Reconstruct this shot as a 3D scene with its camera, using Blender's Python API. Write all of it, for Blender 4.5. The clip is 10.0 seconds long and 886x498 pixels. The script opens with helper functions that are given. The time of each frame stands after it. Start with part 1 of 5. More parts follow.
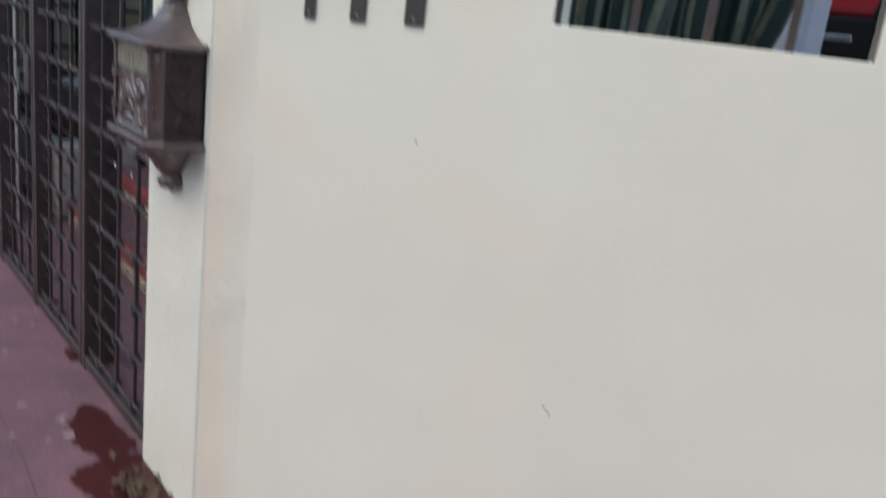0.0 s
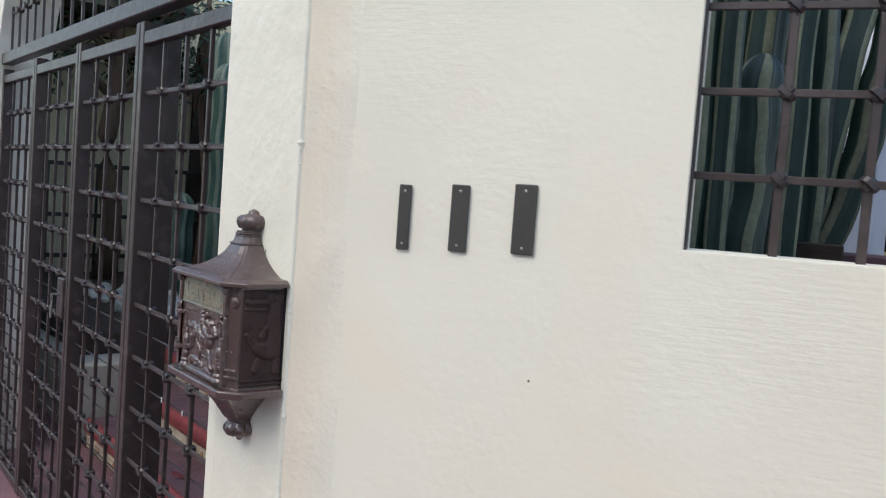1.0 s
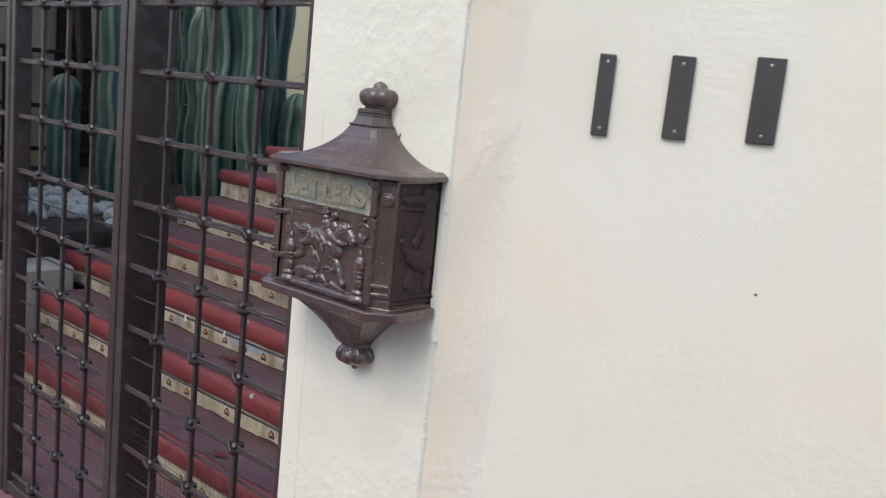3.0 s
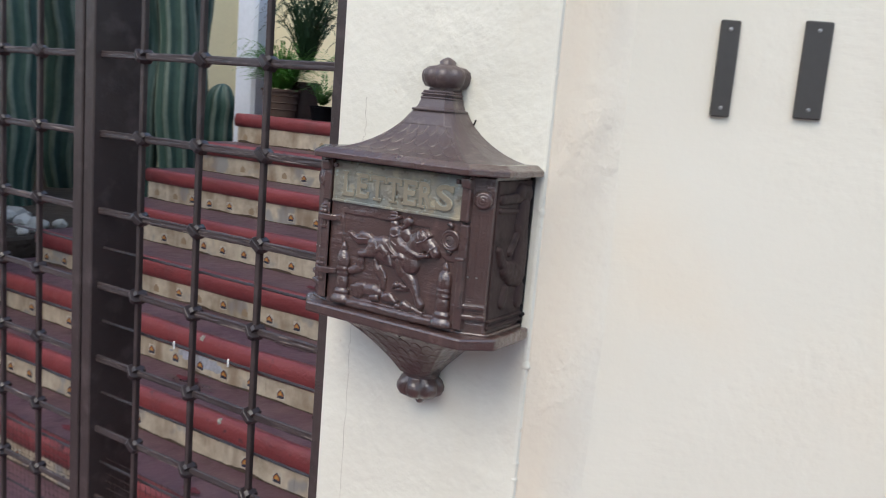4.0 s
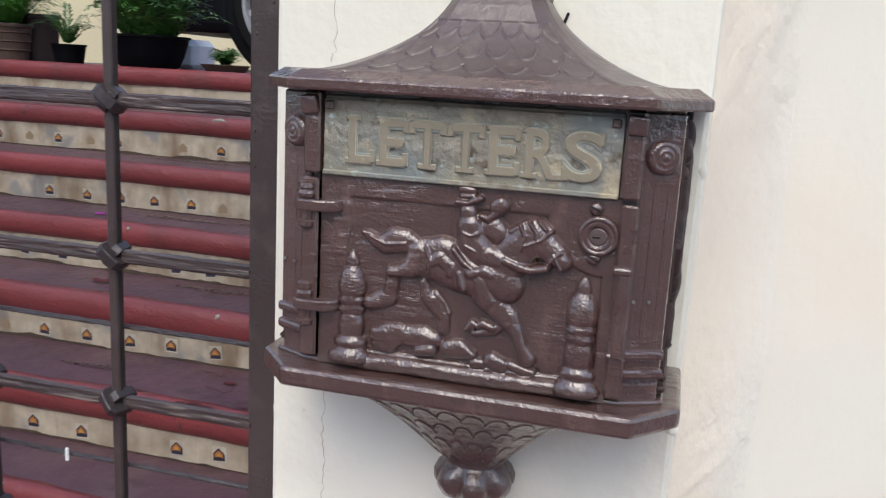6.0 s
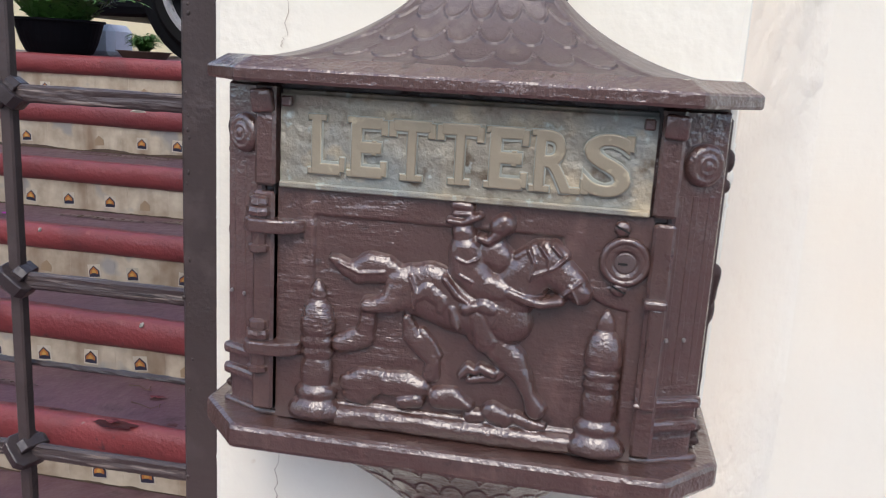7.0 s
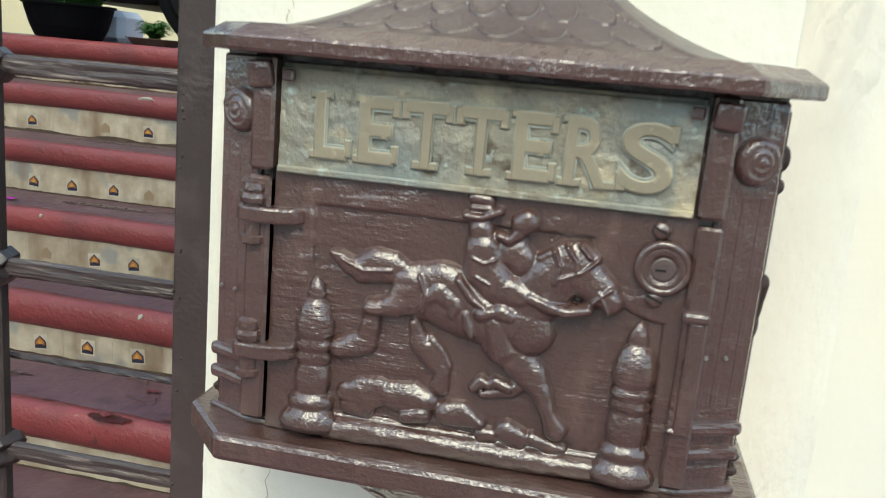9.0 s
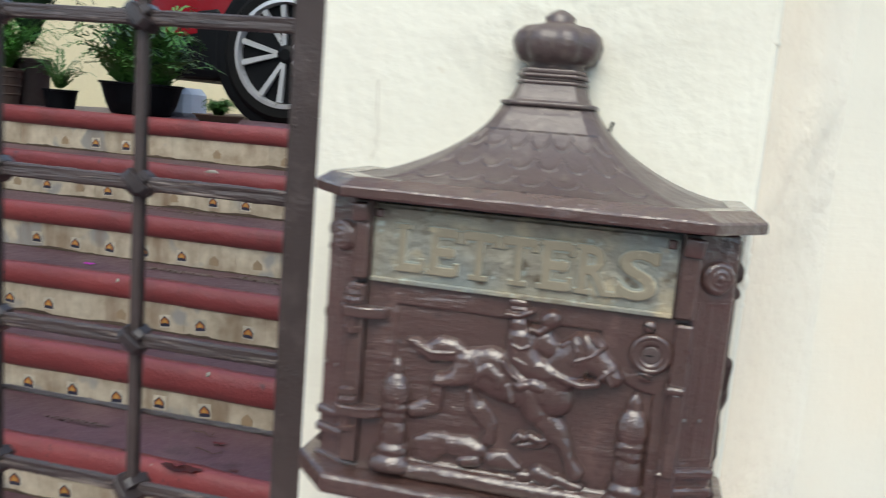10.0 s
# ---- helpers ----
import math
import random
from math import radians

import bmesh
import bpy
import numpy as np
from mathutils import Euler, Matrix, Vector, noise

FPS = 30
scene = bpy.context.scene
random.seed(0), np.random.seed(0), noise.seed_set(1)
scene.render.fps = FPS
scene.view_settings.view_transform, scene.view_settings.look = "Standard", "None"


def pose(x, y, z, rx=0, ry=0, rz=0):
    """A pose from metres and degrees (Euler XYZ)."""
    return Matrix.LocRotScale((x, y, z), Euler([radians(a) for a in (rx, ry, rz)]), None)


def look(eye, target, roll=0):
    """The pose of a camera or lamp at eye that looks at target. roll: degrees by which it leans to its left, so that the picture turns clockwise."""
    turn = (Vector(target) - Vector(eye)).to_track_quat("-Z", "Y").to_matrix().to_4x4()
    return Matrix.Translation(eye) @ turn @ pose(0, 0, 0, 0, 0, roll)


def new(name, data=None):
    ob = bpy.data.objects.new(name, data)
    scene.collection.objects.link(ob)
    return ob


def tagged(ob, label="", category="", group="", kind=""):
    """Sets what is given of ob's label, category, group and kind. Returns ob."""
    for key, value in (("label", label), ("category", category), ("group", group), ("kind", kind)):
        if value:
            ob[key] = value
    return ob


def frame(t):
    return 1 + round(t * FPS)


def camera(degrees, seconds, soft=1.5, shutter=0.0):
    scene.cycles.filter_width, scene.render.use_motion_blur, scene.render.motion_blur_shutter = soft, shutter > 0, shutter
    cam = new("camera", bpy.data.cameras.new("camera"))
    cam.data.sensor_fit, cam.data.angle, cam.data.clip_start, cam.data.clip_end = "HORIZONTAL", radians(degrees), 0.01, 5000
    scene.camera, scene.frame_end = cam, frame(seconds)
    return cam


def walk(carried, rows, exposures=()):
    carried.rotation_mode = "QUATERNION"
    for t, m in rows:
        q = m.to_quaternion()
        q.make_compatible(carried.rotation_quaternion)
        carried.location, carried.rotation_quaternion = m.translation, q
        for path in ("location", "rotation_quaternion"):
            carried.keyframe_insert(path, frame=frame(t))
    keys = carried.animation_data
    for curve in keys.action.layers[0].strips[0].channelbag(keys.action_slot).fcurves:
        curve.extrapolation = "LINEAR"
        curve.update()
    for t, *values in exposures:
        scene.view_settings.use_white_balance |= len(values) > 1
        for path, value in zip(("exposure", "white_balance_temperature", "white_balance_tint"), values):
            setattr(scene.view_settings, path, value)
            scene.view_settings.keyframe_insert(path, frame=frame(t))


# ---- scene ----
cam = camera(55.4, 10.0, soft=1.1, shutter=0.5)
METRES, EYE, TILT, LEAN, TURN = 2.85, 1.565, 0.0, 0.0, -39.6
ROWS = [
    (0.0, 0.0, 0.0, 0.0, 1.86, -15.66, -6.66),
    (0.5, -0.0536, 0.0528, 0.0233, 2.21, -6.82, -3.19),
    (1.0, -0.0951, 0.0832, 0.0248, 1.22, -3.45, -4.27),
    (1.5, -0.1485, 0.0945, 0.0226, -0.65, -3.95, -5.92),
    (2.0, -0.2072, 0.1295, 0.0082, -2.23, -6.26, -6.3),
    (3.5, -0.3823, 0.2845, -0.0192, -13.22, -9.73, -5.33),
    (4.0, -0.4179, 0.3489, -0.0277, -16.66, -9.28, -4.75),
    (4.5, -0.4509, 0.4223, -0.04, -23.29, -9.45, -5.34),
    (5.0, -0.4691, 0.4813, -0.0436, -29.86, -10.81, -5.87),
    (5.5, -0.4607, 0.5513, -0.0515, -31.71, -11.37, -3.85),
    (7.0, -0.4358, 0.6493, -0.0525, -39.68, -12.34, -3.16),
    (7.5, -0.4243, 0.6653, -0.0556, -39.57, -12.47, -3.08),
    (8.0, -0.4202, 0.6754, -0.0594, -39.1, -12.62, -3.8),
    (8.5, -0.4181, 0.6765, -0.0615, -38.93, -12.77, -4.43),
    (9.0, -0.4235, 0.6663, -0.0579, -38.83, -12.34, -4.93),
    (9.5, -0.4401, 0.6447, -0.0457, -38.84, -10.64, -4.68),
    (9.7, -0.4486, 0.6335, -0.0408, -38.2, -9.3, -4.1),
    (9.9, -0.4569, 0.6226, -0.0352, -36.6, -8.9, -4.2),
    (10.0, -0.4672, 0.6189, -0.034, -36.12, -8.86, -4.57),
]
walk(cam, [(t, pose(0, 0, EYE, TILT, LEAN, TURN) @ pose(METRES * x, METRES * y, METRES * z, 90 + pitch, roll, yaw)) for t, x, y, z, yaw, pitch, roll in ROWS],
     [(0.0, 0.74, 6750, 4), (0.5, 0.97, 6850, 5), (1.0, 0.96, 6900, 5), (2.0, 1.03, 6900, 5), (4.0, 1.08, 6850, 6), (5.0, 1.08, 6850, 7), (5.7, 1.20, 6850, 7), (7.0, 1.36, 6850, 10), (7.5, 1.45, 6850, 11), (8.1, 1.57, 7000, 3), (9.5, 1.50, 7300, -9), (10.0, 1.32, 7000, -1)])

# ---- world, sun, exposure ----
world = bpy.data.worlds.new("sky")
scene.world = world
world.use_nodes = True
wn = world.node_tree.nodes
sky = wn.new("ShaderNodeTexSky")
sky.sky_type, sky.sun_disc = "NISHITA", False
sky.sun_elevation, sky.sun_rotation = radians(50), radians(270)
sky.dust_density, sky.ozone_density = 1.5, 1.0
world.node_tree.links.new(sky.outputs[0], wn["Background"].inputs[0])
wn["Background"].inputs[1].default_value = 0.15
sun = new("sun", bpy.data.lights.new("sun", "SUN"))
sun.data.energy, sun.data.angle, sun.data.color = 0.5, radians(35), (1.0, 0.985, 0.95)
sun.matrix_world = look((-6.0, 1.0, 8), (0.5, 2, 0))


# ---- materials ----
def material(name, color, rough=0.6, metal=0.0, dark=None, grain=60.0, stain=4.0, bump=0.15, depth=0.002, mix=0.5, spec=0.5, coat=0.0, stretch=(1, 1, 1), rnd=0.0, fleck=None, whole=False, drip=None):
    """Two scales of colour noise, and relief, in object space."""
    m = bpy.data.materials.new(name)
    m.use_nodes = True
    nt = m.node_tree
    n, l = nt.nodes, nt.links
    b = n["Principled BSDF"]
    b.inputs["Metallic"].default_value = metal
    b.inputs["Specular IOR Level"].default_value = spec
    b.inputs["Coat Weight"].default_value = coat
    tc = n.new("ShaderNodeTexCoord")
    mp = n.new("ShaderNodeMapping")
    mp.inputs["Scale"].default_value = stretch
    l.new(n.new("ShaderNodeNewGeometry").outputs["Position"] if whole else tc.outputs["Object"], mp.inputs["Vector"])
    info = n.new("ShaderNodeObjectInfo")
    add = n.new("ShaderNodeVectorMath")
    l.new(mp.outputs[0], add.inputs[0])
    mul = n.new("ShaderNodeMath")
    mul.operation, mul.inputs[1].default_value = "MULTIPLY", 0.0 if whole else 37.0
    l.new(info.outputs["Random"], mul.inputs[0])
    l.new(mul.outputs[0], add.inputs[1])
    dark = dark or tuple(c * 0.7 for c in color)

    def tex(scale, detail=4.0):
        t = n.new("ShaderNodeTexNoise")
        t.inputs["Scale"].default_value, t.inputs["Detail"].default_value = scale, detail
        l.new(add.outputs[0], t.inputs["Vector"])
        return t
    big, small = tex(stain), tex(grain, 6.0)
    ramp = n.new("ShaderNodeMapRange")
    ramp.inputs["From Min"].default_value, ramp.inputs["From Max"].default_value = 0.35, 0.7
    l.new(big.outputs[0], ramp.inputs[0])
    ramp2 = n.new("ShaderNodeMapRange")
    ramp2.inputs["From Min"].default_value, ramp2.inputs["From Max"].default_value = 0.3, 0.75
    l.new(small.outputs[0], ramp2.inputs[0])
    avg = n.new("ShaderNodeMath")
    avg.operation = "MULTIPLY_ADD"
    avg.inputs[1].default_value = 0.45
    l.new(ramp2.outputs[0], avg.inputs[0])
    sc = n.new("ShaderNodeMath")
    sc.operation, sc.inputs[1].default_value = "MULTIPLY", 0.55
    l.new(ramp.outputs[0], sc.inputs[0])
    l.new(sc.outputs[0], avg.inputs[2])
    fac = n.new("ShaderNodeMath")
    fac.operation, fac.inputs[1].default_value = "MULTIPLY", mix
    l.new(avg.outputs[0], fac.inputs[0])
    cm = n.new("ShaderNodeMix")
    cm.data_type = "RGBA"
    cm.inputs["A"].default_value, cm.inputs["B"].default_value = (*color, 1), (*dark, 1)
    l.new(fac.outputs[0], cm.inputs["Factor"])
    out = cm.outputs["Result"]
    if fleck:
        ft = tex(fleck[1], 3.0)
        fr = n.new("ShaderNodeMapRange")
        fr.inputs["From Min"].default_value, fr.inputs["From Max"].default_value = fleck[2], fleck[2] + 0.05
        l.new(ft.outputs[0], fr.inputs[0])
        fm = n.new("ShaderNodeMix")
        fm.data_type = "RGBA"
        l.new(fr.outputs[0], fm.inputs["Factor"])
        l.new(out, fm.inputs["A"])
        fm.inputs["B"].default_value = (*fleck[0], 1)
        out = fm.outputs["Result"]
    if drip:
        # long brown run marks
        dm = n.new("ShaderNodeMapping")
        dm.inputs["Scale"].default_value = (9, 9, 2.2)
        l.new(add.outputs[0], dm.inputs["Vector"])
        dt = n.new("ShaderNodeTexNoise")
        dt.inputs["Scale"].default_value, dt.inputs["Detail"].default_value = 1.0, 5.0
        l.new(dm.outputs[0], dt.inputs["Vector"])
        dr = n.new("ShaderNodeMapRange")
        dr.inputs["From Min"].default_value, dr.inputs["From Max"].default_value, dr.inputs["To Max"].default_value = 0.52, 0.72, 0.75
        l.new(dt.outputs[0], dr.inputs[0])
        dx = n.new("ShaderNodeMix")
        dx.data_type = "RGBA"
        l.new(dr.outputs[0], dx.inputs["Factor"])
        l.new(out, dx.inputs["A"])
        dx.inputs["B"].default_value = (*drip, 1)
        out = dx.outputs["Result"]
    if rnd:
        hs = n.new("ShaderNodeHueSaturation")
        rr = n.new("ShaderNodeMapRange")
        rr.inputs["To Min"].default_value, rr.inputs["To Max"].default_value = 1 - rnd, 1 + rnd
        l.new(info.outputs["Random"], rr.inputs[0])
        l.new(rr.outputs[0], hs.inputs["Value"])
        l.new(out, hs.inputs["Color"])
        out = hs.outputs[0]
    l.new(out, b.inputs["Base Color"])
    rg = n.new("ShaderNodeMapRange")
    rg.inputs["To Min"].default_value, rg.inputs["To Max"].default_value = max(0.03, rough - 0.1), min(1, rough + 0.12)
    l.new(small.outputs[0], rg.inputs[0])
    l.new(rg.outputs[0], b.inputs["Roughness"])
    bp = n.new("ShaderNodeBump")
    bp.inputs["Strength"].default_value, bp.inputs["Distance"].default_value = bump, depth
    l.new(small.outputs[0], bp.inputs["Height"])
    bp2 = n.new("ShaderNodeBump")
    bp2.inputs["Strength"].default_value, bp2.inputs["Distance"].default_value = bump, depth * 4
    l.new(big.outputs[0], bp2.inputs["Height"])
    l.new(bp.outputs[0], bp2.inputs["Normal"])
    l.new(bp2.outputs[0], b.inputs["Normal"])
    return m


def surface(name, color, dark, rough, coat=0.0, metal=0.0, layers=(), patches=(), spec=0.5, ior=1.5, clear=0.10, fade=None):
    """A surface from relief layers (scale, stretch, depth, mask scale) and colour patches (colour, scale, from, to)."""
    m = bpy.data.materials.new(name)
    m.use_nodes = True
    nt = m.node_tree
    n, l = nt.nodes, nt.links
    b = n["Principled BSDF"]
    b.inputs["Metallic"].default_value, b.inputs["Coat Weight"].default_value, b.inputs["Coat Roughness"].default_value = metal, coat, clear
    b.inputs["Specular IOR Level"].default_value, b.inputs["Coat IOR"].default_value = spec, ior
    tc = n.new("ShaderNodeTexCoord")

    def tex(scale, stretch=(1, 1, 1), detail=5.0, shift=0.0):
        mp = n.new("ShaderNodeMapping")
        mp.inputs["Scale"].default_value, mp.inputs["Location"].default_value = stretch, (shift, shift * 0.7, shift * 1.3)
        l.new(tc.outputs["Object"], mp.inputs["Vector"])
        t = n.new("ShaderNodeTexNoise")
        t.inputs["Scale"].default_value, t.inputs["Detail"].default_value = scale, detail
        l.new(mp.outputs[0], t.inputs["Vector"])
        return t.outputs[0]

    def ranged(sock, a, z):
        r = n.new("ShaderNodeMapRange")
        r.inputs["From Min"].default_value, r.inputs["From Max"].default_value = a, z
        l.new(sock, r.inputs[0])
        return r.outputs[0]

    def mixed(fac, one, two):
        x = n.new("ShaderNodeMix")
        x.data_type = "RGBA"
        l.new(fac, x.inputs["Factor"])
        if isinstance(one, tuple):
            x.inputs["A"].default_value = (*one, 1)
        else:
            l.new(one, x.inputs["A"])
        x.inputs["B"].default_value = (*two, 1)
        return x.outputs["Result"]
    out = mixed(ranged(tex(3.0), 0.3, 0.7), color, dark)
    for i, (c, scale, a, z, stretch) in enumerate(patches):
        out = mixed(ranged(tex(scale, stretch, 4.0, 3.1 * i + 1), a, z), out, c)
    if fade:
        # the paint thins out along one direction, with a ragged edge
        c, way, a, z = fade
        dot = n.new("ShaderNodeVectorMath")
        dot.operation, dot.inputs[1].default_value = "DOT_PRODUCT", way
        l.new(tc.outputs["Object"], dot.inputs[0])
        wob = n.new("ShaderNodeMath")
        wob.operation, wob.inputs[1].default_value = "MULTIPLY_ADD", 0.09
        l.new(tex(7, (1, 1, 0.5), 5.0, 2.2), wob.inputs[0])
        l.new(dot.outputs["Value"], wob.inputs[2])
        out = mixed(ranged(wob.outputs[0], a + 0.045, z + 0.045), out, c)
    l.new(out, b.inputs["Base Color"])
    rr = n.new("ShaderNodeMapRange")
    rr.inputs["To Min"].default_value, rr.inputs["To Max"].default_value = max(0.04, rough - 0.10), min(1.0, rough + 0.14)
    l.new(tex(40, detail=3.0), rr.inputs[0])
    l.new(rr.outputs[0], b.inputs["Roughness"])
    normal = None
    for i, (scale, stretch, depth, mask) in enumerate(layers):
        h = tex(scale, stretch, 4.0, 7.7 * i)
        if mask:
            mu = n.new("ShaderNodeMath")
            mu.operation = "MULTIPLY"
            l.new(h, mu.inputs[0])
            l.new(ranged(tex(mask, (1, 1, 1), 2.0, 11.3 * i + 5), 0.48, 0.68), mu.inputs[1])
            h = mu.outputs[0]
        bp = n.new("ShaderNodeBump")
        bp.inputs["Strength"].default_value, bp.inputs["Distance"].default_value = 1.0, depth
        l.new(h, bp.inputs["Height"])
        if normal:
            l.new(normal, bp.inputs["Normal"])
        normal = bp.outputs[0]
    if normal:
        l.new(normal, b.inputs["Normal"])
        l.new(normal, b.inputs["Coat Normal"])
    return m


U = (1, 1, 1)
plaster = surface("cream_plaster", (0.80, 0.755, 0.645), (0.77, 0.725, 0.615), 0.85,
                  layers=[(2.5, U, 0.009, 0), (55, (0.25, 0.25, 2.6), 0.0011, 1.8), (42, (0.5, 0.5, 1.8), 0.0012, 3.1), (30, (1, 1, 1.5), 0.0004, 0), (45, U, 0.0018, 5), (75, U, 0.0005, 0)],
                  patches=[((0.74, 0.69, 0.58), 1.3, 0.45, 0.75, U), ((0.80, 0.72, 0.585), 2.2, 0.55, 0.75, U), ((0.72, 0.64, 0.5), 26, 0.74, 0.8, U)])
plaster_pale = surface("pale_plaster", (0.79, 0.755, 0.65), (0.74, 0.70, 0.595), 0.85,
                       layers=[(4, U, 0.014, 0), (16, (1, 1, 0.7), 0.010, 3), (40, (1, 1, 0.8), 0.0048, 5), (80, U, 0.0010, 0)],
                       patches=[((0.72, 0.67, 0.55), 6, 0.6, 0.85, (1, 1, 0.4)), ((0.66, 0.58, 0.45), 30, 0.72, 0.78, U)])
plaster_warm = surface("warm_plaster", (0.84, 0.72, 0.56), (0.82, 0.72, 0.58), 0.85,
                       layers=[(5, U, 0.008, 0), (24, (1, 1, 0.6), 0.006, 4), (45, U, 0.004, 6), (75, U, 0.0016, 0)], patches=[((0.79, 0.73, 0.61), 9, 0.56, 0.8, (1, 1, 0.35))], fade=((0.785, 0.735, 0.625), (0.5, -0.866, 0), -1.345, -1.26))
iron = surface("brown_painted_iron", (0.070, 0.051, 0.048), (0.045, 0.032, 0.030), 0.44, metal=0.15, coat=0.26, spec=0.35, clear=0.22,
               layers=[(40, U, 0.0007, 0), (150, U, 0.0013, 14), (240, U, 0.0012, 9), (110, (1, 0.2, 1), 0.0009, 7)], patches=[((0.095, 0.071, 0.068), 18, 0.55, 0.75, U), ((0.06, 0.038, 0.033), 70, 0.70, 0.76, U)])
iron_grained = surface("grained_painted_iron", (0.066, 0.046, 0.043), (0.040, 0.028, 0.027), 0.46, coat=0.3, spec=0.4, clear=0.25,
                       layers=[(170, (1, 0.06, 1), 0.0030, 0), (330, (1, 0.10, 1), 0.0014, 0), (60, (1, 0.3, 1), 0.0015, 6)],
                       patches=[((0.22, 0.175, 0.15), 210, 0.60, 0.70, (1, 0.05, 1)), ((0.020, 0.013, 0.012), 240, 0.62, 0.70, (1, 0.06, 1))])
# darker iron for rods and railing; on the knots it paints in their shading
iron_dark = surface("dark_shaded_iron", (0.040, 0.028, 0.028), (0.022, 0.015, 0.016), 0.36, spec=0.6, layers=[(160, U, 0.001, 0)])
cast = surface("brown_enamel", (0.092, 0.046, 0.038), (0.062, 0.031, 0.026), 0.3, coat=1.0, spec=0.3, ior=1.75, clear=0.15,
               layers=[(38, U, 0.0026, 0), (75, (0.3, 1, 1.5), 0.0036, 7), (110, (1, 1, 0.35), 0.0030, 8), (170, (0.18, 1, 1.2), 0.0011, 12), (320, U, 0.0007, 0)],
               patches=[((0.108, 0.058, 0.049), 45, 0.58, 0.74, (1, 1, 0.4)), ((0.028, 0.014, 0.011), 60, 0.66, 0.76, U), ((0.24, 0.19, 0.17), 150, 0.78, 0.81, (1.6, 1.6, 0.5))])
# darker, duller copy of the enamel: the sides' shade put into its colour
cast_shaded = surface("side_shaded_enamel", (0.060, 0.036, 0.032), (0.040, 0.024, 0.022), 0.55, spec=0.22,
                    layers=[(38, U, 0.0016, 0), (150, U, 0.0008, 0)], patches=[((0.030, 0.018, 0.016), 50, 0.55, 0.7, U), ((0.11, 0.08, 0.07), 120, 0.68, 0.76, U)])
cast_worn = surface("dusty_brown_enamel", (0.094, 0.062, 0.058), (0.071, 0.046, 0.044), 0.38, coat=0.2, spec=0.7,
                    layers=[(35, U, 0.0012, 0), (150, U, 0.0008, 0), (420, U, 0.0003, 0)],
                    patches=[((0.15, 0.112, 0.095), 50, 0.55, 0.72, U), ((0.05, 0.03, 0.025), 90, 0.66, 0.74, U)])
brass = surface("aged_brass", (0.34, 0.31, 0.245), (0.25, 0.23, 0.185), 0.45, metal=0.5, spec=0.4,
                layers=[(40, U, 0.0022, 0), (130, U, 0.0014, 0), (300, U, 0.0005, 0)],
                patches=[((0.27, 0.285, 0.265), 11, 0.52, 0.68, U), ((0.45, 0.38, 0.27), 36, 0.55, 0.68, U), ((0.15, 0.115, 0.08), 60, 0.58, 0.70, U), ((0.46, 0.51, 0.47), 80, 0.64, 0.74, U)])
brass_letter = surface("rubbed_brass", (0.335, 0.285, 0.205), (0.28, 0.24, 0.175), 0.42, metal=0.35, spec=0.6, layers=[(90, U, 0.0006, 0)],
                       patches=[((0.28, 0.26, 0.19), 45, 0.56, 0.72, U), ((0.50, 0.42, 0.29), 70, 0.62, 0.72, U)])
red_paint = surface("red_painted_concrete", (0.29, 0.058, 0.060), (0.20, 0.043, 0.046), 0.4,
                    layers=[(14, U, 0.008, 0), (90, U, 0.0018, 0)], patches=[((0.20, 0.05, 0.052), 7, 0.56, 0.72, U), ((0.30, 0.24, 0.20), 16, 0.73, 0.78, U), ((0.11, 0.04, 0.045), 22, 0.66, 0.74, U)])
tread_paint = surface("worn_maroon_concrete", (0.135, 0.066, 0.080), (0.095, 0.050, 0.062), 0.42,
                      layers=[(10, U, 0.006, 0), (80, U, 0.0015, 0)], patches=[((0.16, 0.09, 0.095), 5, 0.52, 0.75, U), ((0.06, 0.03, 0.034), 9, 0.6, 0.75, U)])
tile_cream = material("cream_tile", (0.66, 0.585, 0.46), 0.5, dark=(0.29, 0.21, 0.14), grain=26, stain=7, bump=0.25, depth=0.002, mix=1.0, rnd=0.06, fleck=((0.34, 0.32, 0.30), 5, 0.58), drip=(0.20, 0.12, 0.07), whole=True)
board_mat = material("dark_board", (0.035, 0.022, 0.018), 0.8, grain=50, stain=8, bump=0.5, depth=0.004, stretch=(0.2, 0.2, 1))
decal_blue = material("dark_blue_glaze", (0.03, 0.03, 0.06), 0.35)
decal_orange = material("orange_glaze", (0.52, 0.19, 0.045), 0.4, dark=(0.3, 0.12, 0.05), stain=40, mix=0.9)
insert_mat = material("pale_tile_insert", (0.62, 0.57, 0.48), 0.45, dark=(0.42, 0.36, 0.27), grain=60, stain=20, mix=0.9, rnd=0.12)
decal_yellow = material("yellow_glaze", (0.62, 0.36, 0.10), 0.4, dark=(0.5, 0.24, 0.06), stain=40, mix=0.9)
decal_faded = material("faded_glaze", (0.36, 0.25, 0.15), 0.6, dark=(0.25, 0.2, 0.15))
pavement_mat = material("pink_pavement", (0.235, 0.115, 0.130), 0.75, dark=(0.115, 0.066, 0.082), grain=90, stain=5, bump=0.5, depth=0.003, mix=1.0, fleck=((0.36, 0.25, 0.26), 14, 0.66))
# road tone is guessed, kept pale to bounce light upwards
road_mat = material("pale_bounce_road", (0.24, 0.235, 0.225), 0.9, grain=80, stain=2, bump=0.5)
petal_mat = material("dried_petals", (0.085, 0.011, 0.006), 0.4, dark=(0.03, 0.006, 0.005), grain=120, stain=20, mix=1.0)
damp_mat = material("damp_dark_stain", (0.050, 0.027, 0.030), 0.28, dark=(0.095, 0.048, 0.056), grain=60, stain=18, mix=1.0, bump=0.1)
leaf_red = material("fallen_leaf", (0.14, 0.02, 0.025), 0.6)
